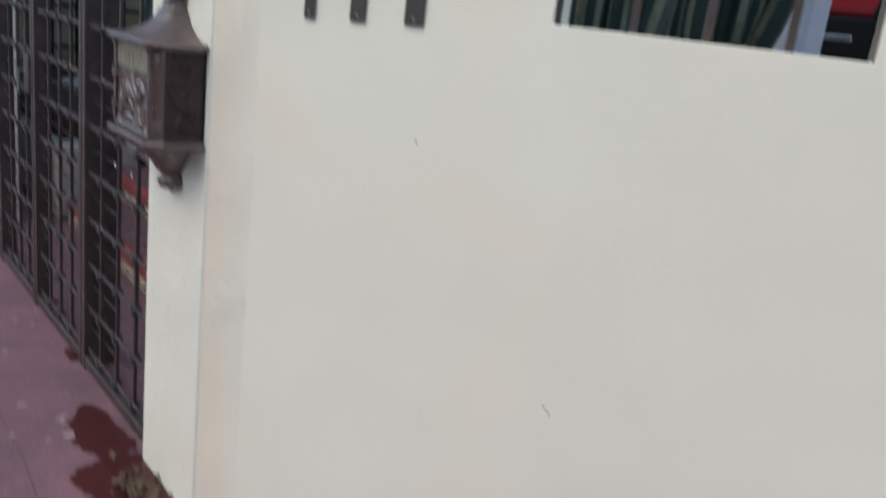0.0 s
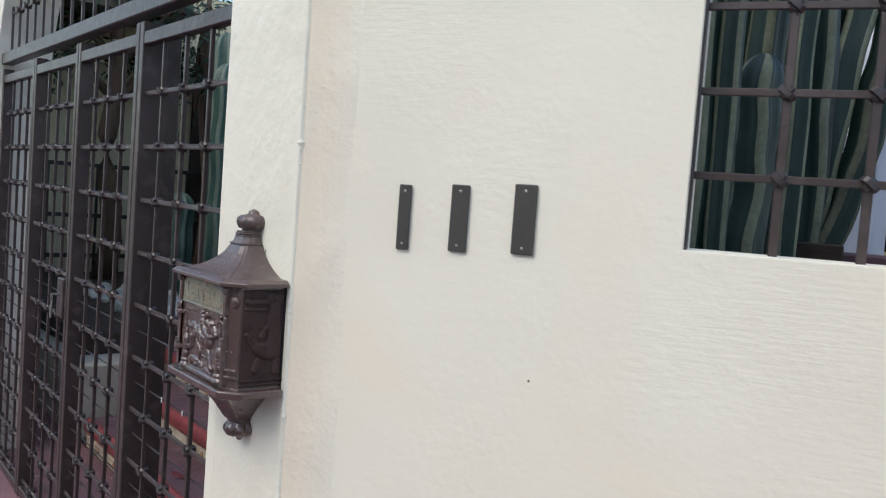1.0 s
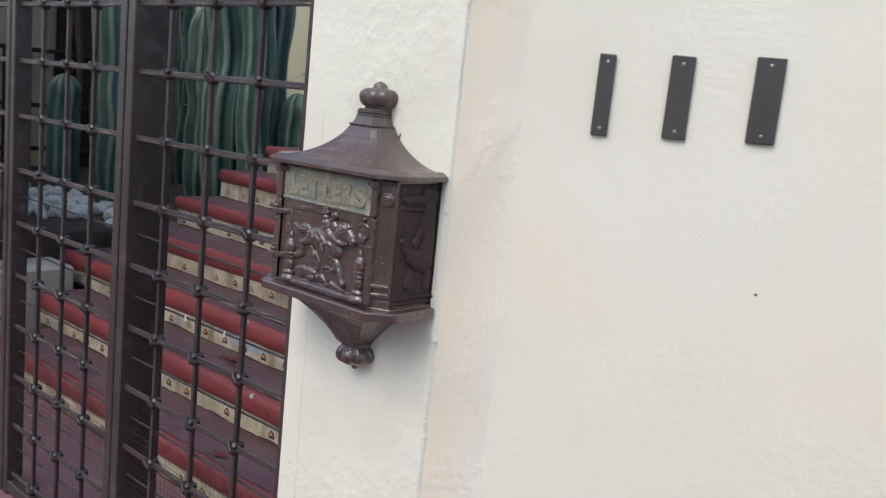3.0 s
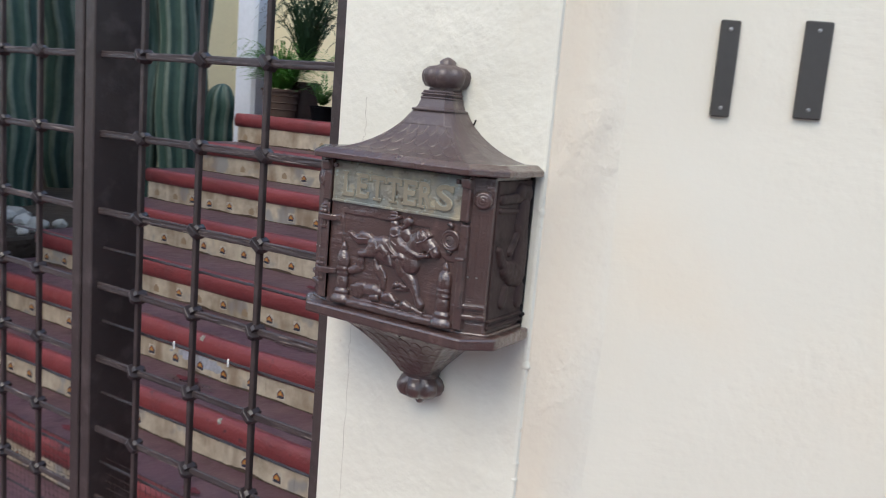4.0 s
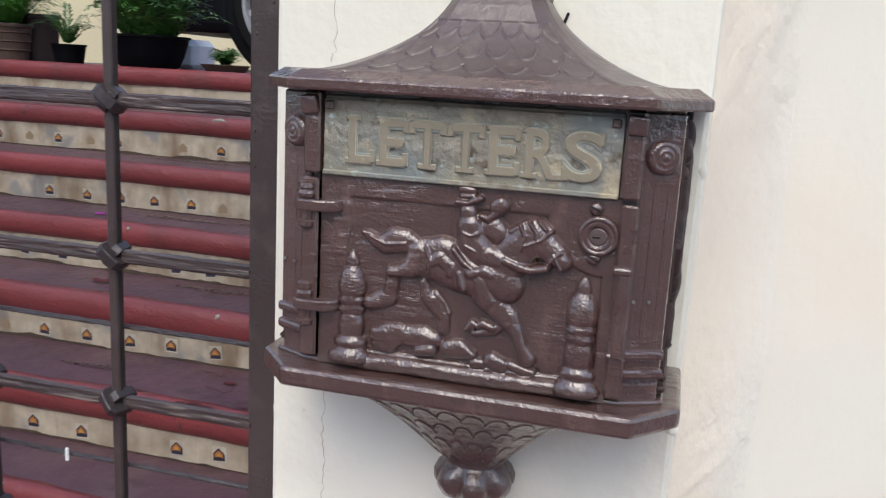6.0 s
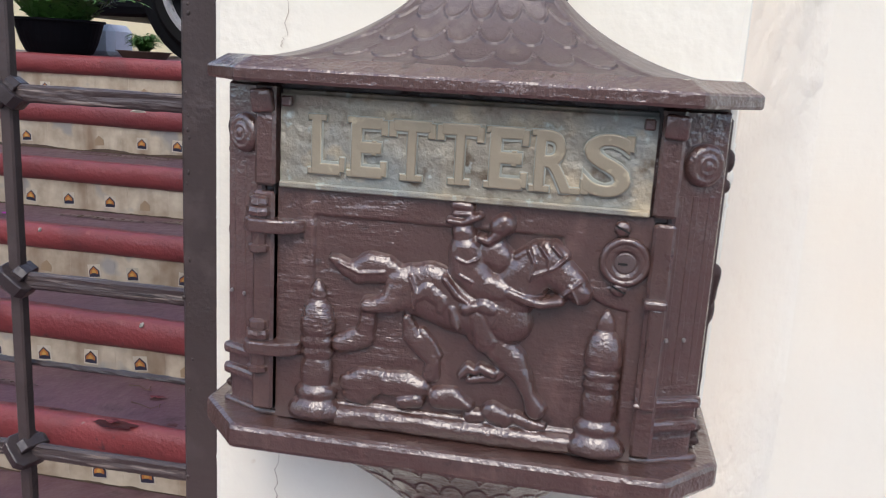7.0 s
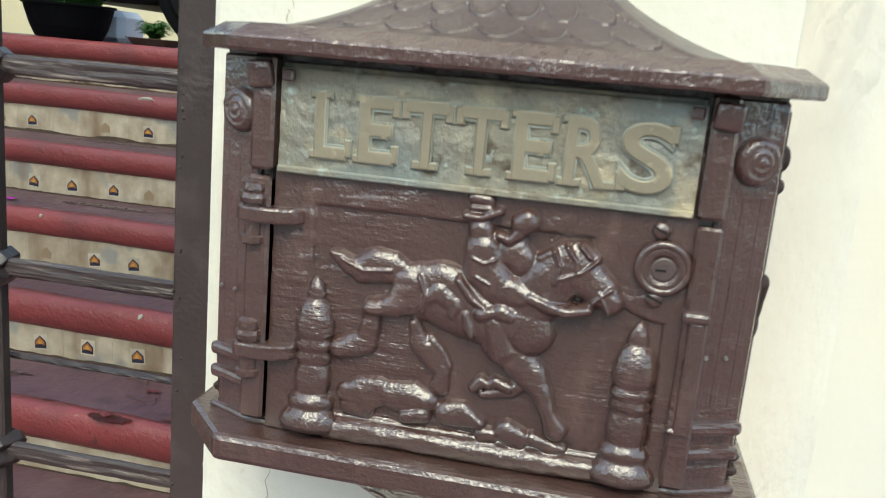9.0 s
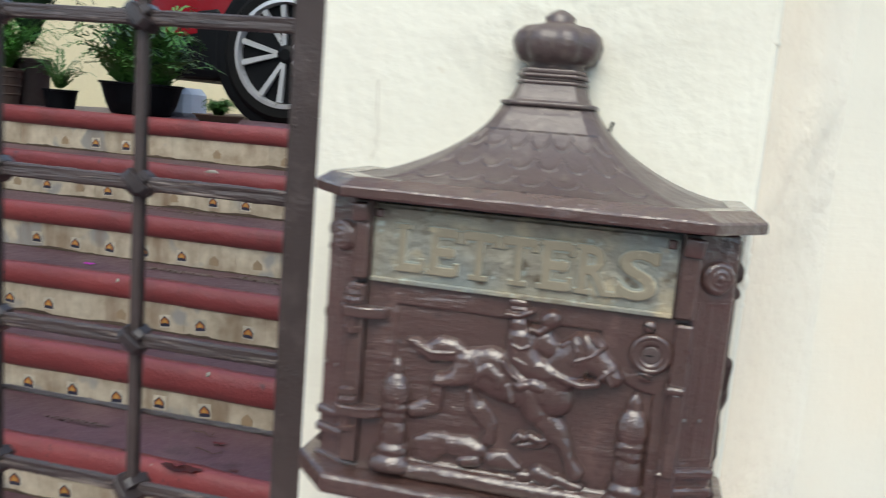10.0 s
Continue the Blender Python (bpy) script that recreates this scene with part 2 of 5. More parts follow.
magenta_mat = material("magenta_petal", (0.45, 0.02, 0.35), 0.6)
cactus_mat = material("cactus_skin", (0.045, 0.095, 0.075), 0.5, dark=(0.022, 0.052, 0.043), grain=25, stain=5, bump=0.2, mix=0.9, rnd=0.15)
# darker skin for the window cacti: shade between ribs put into its colour
cactus_shaded = material("cactus_shaded_skin", (0.013, 0.036, 0.031), 0.5, dark=(0.007, 0.020, 0.018), grain=25, stain=5, bump=0.2, mix=0.9, rnd=0.15)
cactus_dim = material("cactus_dim_rib", (0.16, 0.20, 0.16), 0.6, dark=(0.07, 0.105, 0.085), grain=30, stain=6, mix=0.9)
cactus_rib = material("cactus_pale_rib", (0.20, 0.205, 0.145), 0.7, dark=(0.055, 0.075, 0.050), grain=60, stain=5, mix=0.9, rnd=0.5)
leaf_mat = material("fern_leaf", (0.055, 0.15, 0.025), 0.5, dark=(0.03, 0.09, 0.02), grain=40, stain=8, rnd=0.2)
leaf_dark = material("dark_leaf", (0.015, 0.046, 0.015), 0.55, dark=(0.008, 0.024, 0.010), grain=40, stain=8, rnd=0.25)
bark = material("bark", (0.12, 0.075, 0.05), 0.9, grain=40, stain=6, bump=0.8, depth=0.01, stretch=(1, 1, 0.2))
leaf_bright = material("bright_fern", (0.075, 0.24, 0.03), 0.5, dark=(0.04, 0.14, 0.02), grain=40, stain=8, rnd=0.2)
dark_clay = material("dark_pot", (0.05, 0.03, 0.025), 0.6, grain=50, stain=8)
clay = material("brown_pot", (0.12, 0.075, 0.055), 0.7, grain=50, stain=8)
black_pot = material("black_plastic", (0.0035, 0.004, 0.006), 0.55, spec=0.12, grain=50, stain=8)
soil = material("soil", (0.05, 0.035, 0.025), 0.95, grain=60, stain=12, bump=0.8, depth=0.01)
stone_white = material("white_stone", (0.50, 0.48, 0.44), 0.8, dark=(0.30, 0.29, 0.27), grain=40, stain=10, bump=0.4, rnd=0.2)
chalk = material("white_fleck_paint", (0.75, 0.75, 0.73), 0.7)
column_white = material("white_column_paint", (0.72, 0.75, 0.82), 0.6, grain=40, stain=3)
greyed_plaster = material("greyed_plaster", (0.42, 0.39, 0.33), 0.9, dark=(0.27, 0.24, 0.2), grain=30, stain=4, bump=0.4)
yellow_wall = material("yellow_plaster", (0.70, 0.63, 0.44), 0.85, dark=(0.58, 0.51, 0.36), grain=35, stain=1.5, bump=0.3, depth=0.004)
# tone of the added wall across the street, set for its reflections
unseen_wall = material("unseen_wall_plaster", (0.26, 0.235, 0.20), 0.9, grain=30, stain=1.5)
# dark plaster of the added slab and the street-end wall
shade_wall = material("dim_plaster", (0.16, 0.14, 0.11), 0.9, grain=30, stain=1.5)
car_red = material("red_car_paint", (0.22, 0.008, 0.015), 0.2, grain=3, stain=1, bump=0.0, coat=1.0, mix=0.2)
car_black = material("black_cladding", (0.004, 0.0045, 0.006), 0.5, spec=0.15, grain=80, stain=4)
car_glass = material("dark_glass", (0.01, 0.012, 0.014), 0.08, spec=0.8, bump=0.0)
rubber = material("rubber", (0.0055, 0.0055, 0.006), 0.7, spec=0.15, grain=60, stain=5)
alloy = material("alloy", (0.55, 0.55, 0.57), 0.3, 0.4, grain=30, stain=5, bump=0.05)
alloy_dark = material("dark_alloy", (0.004, 0.004, 0.005), 0.5, spec=0.15)
chrome = material("chrome", (0.75, 0.76, 0.78), 0.12, 1.0, bump=0.0)
steel = material("worn_steel", (0.42, 0.4, 0.38), 0.35, 0.9, grain=80, stain=10)
number_mat = material("grey_bronze", (0.075, 0.068, 0.062), 0.45, 0.3, grain=80, stain=12)
verdigris = material("verdigris_edge", (0.33, 0.36, 0.32), 0.6, dark=(0.20, 0.19, 0.15), grain=150, stain=60, mix=0.9)
wash_mat = material("bluish_whitewash", (0.50, 0.52, 0.60), 0.8, dark=(0.26, 0.25, 0.25), grain=70, stain=14, mix=1.0, bump=0.4)
crack_mat = material("crack_edge", (0.42, 0.36, 0.28), 0.9)
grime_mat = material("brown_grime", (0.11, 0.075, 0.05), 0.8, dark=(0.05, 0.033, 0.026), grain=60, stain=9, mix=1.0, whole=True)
# black for the nail, and standing in for shade in slits, joint and keyhole
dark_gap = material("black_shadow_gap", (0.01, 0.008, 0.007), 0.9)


# ---- building blocks ----
def part(name, bm, mat, parent=None, label="", smooth=False):
    me = bpy.data.meshes.new(name)
    bmesh.ops.recalc_face_normals(bm, faces=bm.faces)
    if smooth:
        for f in bm.faces:
            f.smooth = True
    bm.to_mesh(me)
    bm.free()
    me.materials.append(mat)
    ob = new(name, me)
    if parent is not None:
        ob.parent = parent
    if label:
        tagged(ob, label)
    return ob


def share(name, me, parent, m):
    ob = new(name, me)
    ob.parent = parent
    ob.matrix_basis = m
    return ob


def thing(name, label, category, m=None, group="", kind=""):
    e = new(name)
    e.empty_display_size = 0.05
    if m is not None:
        e.matrix_world = m
    return tagged(e, label, category, group, kind)


def box(x0, x1, y0, y1, z0, z1, bev=0.0, bm=None, seg=1):
    own = bmesh.new()
    bmesh.ops.create_cube(own, size=1)
    for v in own.verts:
        v.co = Vector(((x0 + x1) / 2 + v.co.x * (x1 - x0), (y0 + y1) / 2 + v.co.y * (y1 - y0), (z0 + z1) / 2 + v.co.z * (z1 - z0)))
    if bev:
        bmesh.ops.bevel(own, geom=list(own.edges), offset=bev, segments=seg, affect="EDGES", profile=0.5)
    return join(bm, own)


def join(bm, own):
    if bm is None:
        return own
    me = bpy.data.meshes.new("tmp")
    own.to_mesh(me)
    own.free()
    bm.from_mesh(me)
    bpy.data.meshes.remove(me)
    return bm


def moved(bm, m):
    bmesh.ops.transform(bm, matrix=m, verts=bm.verts)
    return bm


def lathe(profile, n=24, m=None, bm=None, wave=None, caps=True):
    """Profile rows of radius and height round z."""
    own = bmesh.new()
    rings = []
    for r, z in profile:
        ring = []
        for i in range(n):
            a = 2 * math.pi * i / n
            rr = r * (wave(a, z) if wave else 1)
            ring.append(own.verts.new((rr * math.cos(a), rr * math.sin(a), z)))
        rings.append(ring)
    for a, b in zip(rings, rings[1:]):
        for i in range(n):
            own.faces.new((a[i], a[(i + 1) % n], b[(i + 1) % n], b[i]))
    if caps:
        own.faces.new(rings[0][::-1])
        own.faces.new(rings[-1])
    if m is not None:
        moved(own, m)
    return join(bm, own)


def prism(points, z0, z1, bev=0.0, bm=None, seg=2):
    """An outline in x and y, raised from z0 to z1."""
    own = bmesh.new()
    f = own.faces.new([own.verts.new((x, y, z0)) for x, y in points])
    up = bmesh.ops.extrude_face_region(own, geom=[f])
    for v in up["geom"]:
        if isinstance(v, bmesh.types.BMVert):
            v.co.z = z1
    bmesh.ops.recalc_face_normals(own, faces=own.faces)
    if bev:
        bmesh.ops.bevel(own, geom=list(own.edges), offset=bev, segments=seg, affect="EDGES", profile=0.5)
    return join(bm, own)


def tube(points, radius, n=8, bm=None, taper=1.0):
    own = bmesh.new()
    rings = []
    pts = [Vector(p) for p in points]
    for i, p in enumerate(pts):
        d = (pts[min(i + 1, len(pts) - 1)] - pts[max(i - 1, 0)]).normalized()
        q = d.to_track_quat("Z", "Y")
        r = radius * (1 + (taper - 1) * i / max(1, len(pts) - 1))
        rings.append([own.verts.new(p + q @ Vector((r * math.cos(2 * math.pi * k / n), r * math.sin(2 * math.pi * k / n), 0))) for k in range(n)])
    for a, b in zip(rings, rings[1:]):
        for i in range(n):
            own.faces.new((a[i], a[(i + 1) % n], b[(i + 1) % n], b[i]))
    own.faces.new(rings[0][::-1])
    own.faces.new(rings[-1])
    return join(bm, own)


def relief(u0, u1, v0, v1, nu, nv, height, y):
    """A raised cast surface that faces -y, over u to the right and v up."""
    bm = bmesh.new()
    grid = []
    for j in range(nv + 1):
        v = v0 + (v1 - v0) * j / nv
        grid.append([bm.verts.new((u, y - height(u, v), v)) for u in (u0 + (u1 - u0) * i / nu for i in range(nu + 1))])
    for a, b in zip(grid, grid[1:]):
        for i in range(nu):
            bm.faces.new((a[i], a[i + 1], b[i + 1], b[i]))
    return bm


# ---- walls ----
FACE, BACK = 0.90, 1.18
GATE = 0.95
PIL_R, PIL_L, ARCH_L = 2.115, 2.542, 5.60
SPRING = 2.16
ZC = 1.152


def arch_outline():
    pts = [(PIL_R, 0), (PIL_R, 3.4), (9.5, 3.4), (9.5, 0), (ARCH_L, 0), (ARCH_L, SPRING)]
    c, r = (PIL_L + ARCH_L) / 2, (ARCH_L - PIL_L) / 2
    for i in range(1, 32):
        a = math.pi * i / 32
        pts.append((c + r * math.cos(a), SPRING + 0.95 * math.sin(a)))
    pts += [(PIL_L, SPRING), (PIL_L, 0)]
    return pts


bm = prism(arch_outline(), 0, BACK - FACE, 0.006)
moved(bm, Matrix(((0, 0, 1, FACE), (1, 0, 0, 0), (0, 1, 0, 0), (0, 0, 0, 1))))
wall_gate = tagged(part("wall_gate", bm, plaster_pale), "pale cream plastered wall with an arched gateway", "wall", kind="structure")

# the street wall turns away by thirty degrees
A30 = radians(30)
WALL = Matrix.Translation((1.067, 1.915, 0)) @ Matrix(((math.sin(A30), math.cos(A30), 0, 0), (-math.cos(A30), math.sin(A30), 0, 0), (0, 0, 1, 0), (0, 0, 0, 1)))
WIN0, WIN1, SILL, HEAD = 0.6185, 1.271, 1.568, 2.75
us, zs = [-0.175, WIN0, WIN1, 6.0], [0, SILL, HEAD, 2.95]
bm = bmesh.new()
gridv = {(i, j, k): bm.verts.new((us[i], 0.138 * k, zs[j])) for i in range(4) for j in range(4) for k in range(2)}
for i in range(3):
    for j in range(3):
        if (i, j) != (1, 1):
            for k in range(2):
                bm.faces.new([gridv[q] for q in ((i, j, k), (i + 1, j, k), (i + 1, j + 1, k), (i, j + 1, k))])
for a, b in (((1, 1), (2, 1)), ((2, 1), (2, 2)), ((2, 2), (1, 2)), ((1, 2), (1, 1)), ((0, 3), (1, 3)), ((1, 3), (2, 3)), ((2, 3), (3, 3)), ((0, 0), (0, 1)), ((0, 1), (0, 2)), ((0, 2), (0, 3)), ((3, 0), (3, 1)), ((3, 1), (3, 2)), ((3, 2), (3, 3))):
    bm.faces.new([gridv[q] for q in ((*a, 0), (*b, 0), (*b, 1), (*a, 1))])
hole = [e for e in bm.edges if all(abs(v.co.y) < 1e-6 and v.co.x in (gridv[1, 1, 0].co.x, gridv[2, 1, 0].co.x) and v.co.z in (gridv[1, 1, 0].co.z, gridv[1, 2, 0].co.z) for v in e.verts)]
bmesh.ops.bevel(bm, geom=hole, offset=0.003, segments=2, affect="EDGES", profile=0.5)
moved(bm, WALL)
tagged(part("wall_street", bm, plaster), "cream plastered street wall with trowel marks", "wall", kind="structure")

# the return between the two walls, in a warmer paint, its inner corner filled to a soft curve
p0, p1, p2 = Vector((FACE + 0.0012, PIL_R + 0.005, 0)), WALL @ Vector((-0.172, -0.0035, 0)), WALL @ Vector((-0.125, 0.0015, 0))
bm = bmesh.new()
rings = []
for j in range(65):
    z = 2.95 * j / 64
    ring = []
    for i in range(15):
        t = i / 14
        q = p0 * (1 - t) ** 2 + p1 * (2 * t * (1 - t)) + p2 * t * t
        w = 0.004 * noise.noise(Vector((t * 3, z * 4, 2))) * math.sin(math.pi * t) + 0.0025 * noise.noise(Vector((t * 7, z * 14, 7))) * math.sin(math.pi * t)
        ring.append(bm.verts.new((q.x + w, q.y - 0.3 * w, z)))
    back = WALL @ Vector((-0.125, 0.03, 0))
    ring.append(bm.verts.new((back.x, back.y, z)))
    ring.append(bm.verts.new((FACE + 0.2, PIL_R + 0.004, z)))
    rings.append(ring)
for a, b in zip(rings, rings[1:]):
    for i in range(len(a)):
        q = (i + 1) % len(a)
        bm.faces.new((a[i], a[q], b[q], b[i]))
bm.faces.new(rings[0][::-1])
bm.faces.new(rings[-1])
tagged(part("wall_return", bm, plaster_warm, smooth=True), "narrow wall return in worn warm cream paint", "wall", kind="structure")


def ridge(x, y, r, seed, low=0.0, high=3.3, least=0.0):
    """A ragged ridge along an upright edge: old paint, or the letterbox's black bead."""
    bm = bmesh.new()
    n, k = 900, 7
    rings = []
    for j in range(n + 1):
        z = low + (high - low) * j / n
        rr = r * max(least, 0.15 + 0.5 * noise.noise(Vector((seed, z * 13, 0))) + 0.5 * noise.noise(Vector((seed, z * 60, 5))) + 0.5 * noise.noise(Vector((seed, z * 140, 9))))
        ring = []
        for i in range(k):
            a = 2 * math.pi * i / k
            ring.append(bm.verts.new((x + rr * math.cos(a), y + rr * math.sin(a), z)))
        rings.append(ring)
    for a, b in zip(rings, rings[1:]):
        for i in range(k):
            bm.faces.new((a[i], a[(i + 1) % k], b[(i + 1) % k], b[i]))
    return bm


part("paint_ridge", ridge(FACE + 0.0055, PIL_R + 0.0040, 0.0115, 3), plaster_pale, wall_gate, smooth=True)
part("paint_ridge", ridge(FACE + 0.0065, PIL_L - 0.0025, 0.0055, 8), plaster_pale, wall_gate, smooth=True)

# ---- ground ----
bm = bmesh.new()
bmesh.ops.create_grid(bm, x_segments=2, y_segments=2, size=400)
moved(bm, Matrix.Translation((0, 0, -0.16)))
tagged(part("ground", bm, road_mat), "unseen street, toned pale to bounce light up at the walls", "ground", kind="structure")
tagged(part("pavement", box(-1.6, 1.45, -8, 12, -0.2, 0, 0.01), pavement_mat), "pink painted concrete pavement with hairline cracks", "pavement", kind="structure")
# two unseen walls, added to block low sky and shape reflections
tagged(part("wall_street_end", box(-12.0, 0.9, 40, 40.3, -0.2, 4.5), shade_wall), "plain unseen wall added at the end of the street for reflections", "wall", kind="structure")
tagged(part("wall_opposite", box(-12.3, -12.0, -20, 24, -0.2, 5.2), unseen_wall), "plain unseen wall added across the street to cut low sky light", "wall", kind="structure")

# ---- stairs behind the gate ----
RISE, TOP = 0.171, 1.37
NOSE = [3.30, 3.04, 2.79, 2.52, 2.24, 1.955, 1.70, 1.42]      # nosing fronts, from the landing down
ENDS = [5.42, 5.45, 5.58, 5.62, 5.75, 5.86, 5.60, 5.50]
STAIR_R = 2.28
stairs = thing("staircase", "maroon painted concrete staircase with red nosings and tiled risers", "stairs", kind="structure")
rng = random.Random(4)
tile_w = 0.15
bm = box(0, tile_w - 0.0002, -0.006, 0.006, 0.0012, 0.126, 0.0004)
tile_me = part("riser_tile", bm, tile_cream).data
bpy.data.objects.remove(bpy.data.objects["riser_tile"])


def decal_mesh():
    bm = bmesh.new()
    w, h = 0.0175, 0.036
    pts = [(-w, 0), (w, 0), (w, h * 0.55), (0, h), (-w, h * 0.55)]
    f = bm.faces.new([bm.verts.new((x, 0, z)) for x, z in pts])
    up = bmesh.ops.extrude_face_region(bm, geom=[f])
    for v in up["geom"]:
        if isinstance(v, bmesh.types.BMVert):
            v.co.y = -0.0015
    return bm


def motif_mesh():
    bm = bmesh.new()
    w, h = 0.0135, 0.028
    for (u, v, s) in ((0, 0.009, 1.0),):
        pts = [(u - w * s, v), (u - 0.004, v + 0.003), (u + 0.004, v + 0.003), (u + w * s, v), (u + w * s, v + h * 0.35), (u, v + h * 0.8), (u - w * s, v + h * 0.35)]
        f = bm.faces.new([bm.verts.new((x, -0.002, z)) for x, z in pts])
    ext = bmesh.ops.extrude_face_region(bm, geom=list(bm.faces))
    for v in ext["geom"]:
        if isinstance(v, bmesh.types.BMVert):
            v.co.y = -0.003
    return bm


def flat_piece(points, y0, y1):
    bm = bmesh.new()
    f = bm.faces.new([bm.verts.new((x, y0, z)) for x, z in points])
    up = bmesh.ops.extrude_face_region(bm, geom=[f])
    for v in up["geom"]:
        if isinstance(v, bmesh.types.BMVert):
            v.co.y = y1
    return bm


insert_ob = part("tile_insert", flat_piece([(-0.021, -0.004), (0.021, -0.0045), (0.0215, 0.0395), (-0.0205, 0.039)], 0.001, -0.0006), insert_mat)
core_ob = part("yellow_motif", flat_piece([(-0.006, 0.0125), (0.006, 0.0125), (0.0065, 0.018), (0, 0.025), (-0.0065, 0.018)], -0.0028, -0.0034), decal_yellow)
insert_me, core_me = insert_ob.data, core_ob.data
bpy.data.objects.remove(insert_ob)
bpy.data.objects.remove(core_ob)
decal_ob = part("tile_motif", decal_mesh(), decal_blue)
motif_ob = part("tile_motif", motif_mesh(), decal_orange)
faded_ob = part("tile_motif", decal_mesh(), decal_faded)
decal_me, motif_me, faded_me = decal_ob.data, motif_ob.data, faded_ob.data
bpy.data.objects.remove(faded_ob)
bpy.data.objects.remove(decal_ob)
bpy.data.objects.remove(motif_ob)

for k, (nx, end) in enumerate(zip(NOSE, ENDS)):
    z = TOP - RISE * k
    back = NOSE[k - 1] + 0.06 if k else 4.1
    # slab: tread and core
    bm = box(nx + 0.03, back, STAIR_R, end - 0.01, max(0, z - RISE), z, 0.004)
    part("tread", bm, tread_paint, stairs)
    # rounded red nosing, slightly uneven
    bm = bmesh.new()
    n, segs = 40, 9
    thick = 0.039 if k < 4 else 0.046
    rings = []
    for i in range(n + 1):
        y = STAIR_R + (end - STAIR_R) * i / n
        wob = 0.006 * noise.noise(Vector((y * 2.3, k * 5.1, 0))) + 0.003 * noise.noise(Vector((y * 9, k * 3.3, 4)))
        ring = []
        for j in range(segs + 1):
            a = -math.pi / 2 + math.pi * j / segs
            ring.append(bm.verts.new((nx + 0.025 - 0.025 * math.cos(a) + wob * 0.7, y, z + 0.002 - thick + thick * math.sin(a) + wob * 0.4)))
        ring.append(bm.verts.new((nx + 0.045 + 4 * wob, y, z + 0.0022)))
        ring.append(bm.verts.new((nx + 0.045, y, z + 0.002 - 2 * thick)))
        rings.append(ring)
    for a, b in zip(rings, rings[1:]):
        for j in range(len(a)):
            q = (j + 1) % len(a)
            bm.faces.new((a[j], a[q], b[q], b[j]))
    bm.faces.new(rings[0])
    bm.faces.new(rings[-1][::-1])
    part("nosing", bm, red_paint, stairs, "bright red rounded step nosing", smooth=True)
    # riser tiles, each with a small motif
    y = end - 0.012
    while y - tile_w > STAIR_R:
        m = Matrix.Translation((nx + 0.026 + rng.uniform(-0.0006, 0.0006), y, z - RISE + 0.001)) @ pose(0, 0, 0, 0, rng.uniform(-0.1, 0.1), -90)
        t = share("riser_tile", tile_me, stairs, m)
        chance = rng.random()
        at = Matrix.Translation((tile_w / 2 + rng.uniform(-0.012, 0.012), -0.006, 0.021 + rng.uniform(-0.005, 0.005))) @ pose(0, 0, 0, 0, rng.uniform(-6, 6), 0)
        if chance > (0.85, 0.6, 0.45, 0.35, 0.25, 0.2, 0.1, 0.1)[k]:
            share("tile_motif", decal_me, t, at)
            share("orange_motif", motif_me, t, at)
            share("yellow_motif", core_me, t, at)
            share("tile_insert", insert_me, t, at)
        elif chance > (0.35 if k == 0 else 0.1):
            share("tile_motif", faded_me, t, at)
        y -= tile_w
    # dark grime along the foot of the riser, with a ragged upper edge
    bm = bmesh.new()
    prev = None
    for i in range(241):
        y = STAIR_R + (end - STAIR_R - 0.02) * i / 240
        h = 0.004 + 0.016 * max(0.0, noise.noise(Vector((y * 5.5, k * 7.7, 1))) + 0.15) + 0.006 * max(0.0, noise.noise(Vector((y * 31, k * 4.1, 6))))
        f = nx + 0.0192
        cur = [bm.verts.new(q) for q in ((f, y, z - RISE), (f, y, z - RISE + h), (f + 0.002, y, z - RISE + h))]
        if prev:
            for a in range(2):
                bm.faces.new((prev[a], prev[a + 1], cur[a + 1], cur[a]))
        prev = cur
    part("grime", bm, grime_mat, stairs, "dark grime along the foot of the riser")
# a splash of old whitewash on one riser
bm = bmesh.new()
rng_w = random.Random(9)
for cy, cz, ry, rz in [(0.0, 0.0, 0.105, 0.026), (0.07, 0.012, 0.05, 0.022), (-0.09, -0.008, 0.045, 0.018)] + [(rng_w.gauss(0, 0.10), rng_w.gauss(0, 0.022), rng_w.uniform(0.004, 0.012), rng_w.uniform(0.003, 0.008)) for _ in range(26)]:
    ring = []
    for i in range(36):
        a = 2 * math.pi * i / 36
        w = 1 + 0.5 * noise.noise(Vector((cy * 40 + 2.2 * math.cos(a), cz * 40 + 2.2 * math.sin(a), 3))) + 0.3 * noise.noise(Vector((7 * math.cos(a), 7 * math.sin(a), cy * 90)))
        ring.append((4.125 + cy + ry * w * math.cos(a), min(0.462, max(0.352, 0.402 + cz + rz * w * math.sin(a)))))
    low = [bm.verts.new((NOSE[5] + 0.0205, y, z)) for y, z in ring]
    top = [bm.verts.new((NOSE[5] + 0.0190 - 0.0001 * abs(cy), y, z)) for y, z in ring]
    bm.faces.new(top)
    for i in range(36):
        bm.faces.new((low[i], low[(i + 1) % 36], top[(i + 1) % 36], top[i]))
part("whitewash", bm, wash_mat, stairs, "bluish white splash of old wash on the riser")
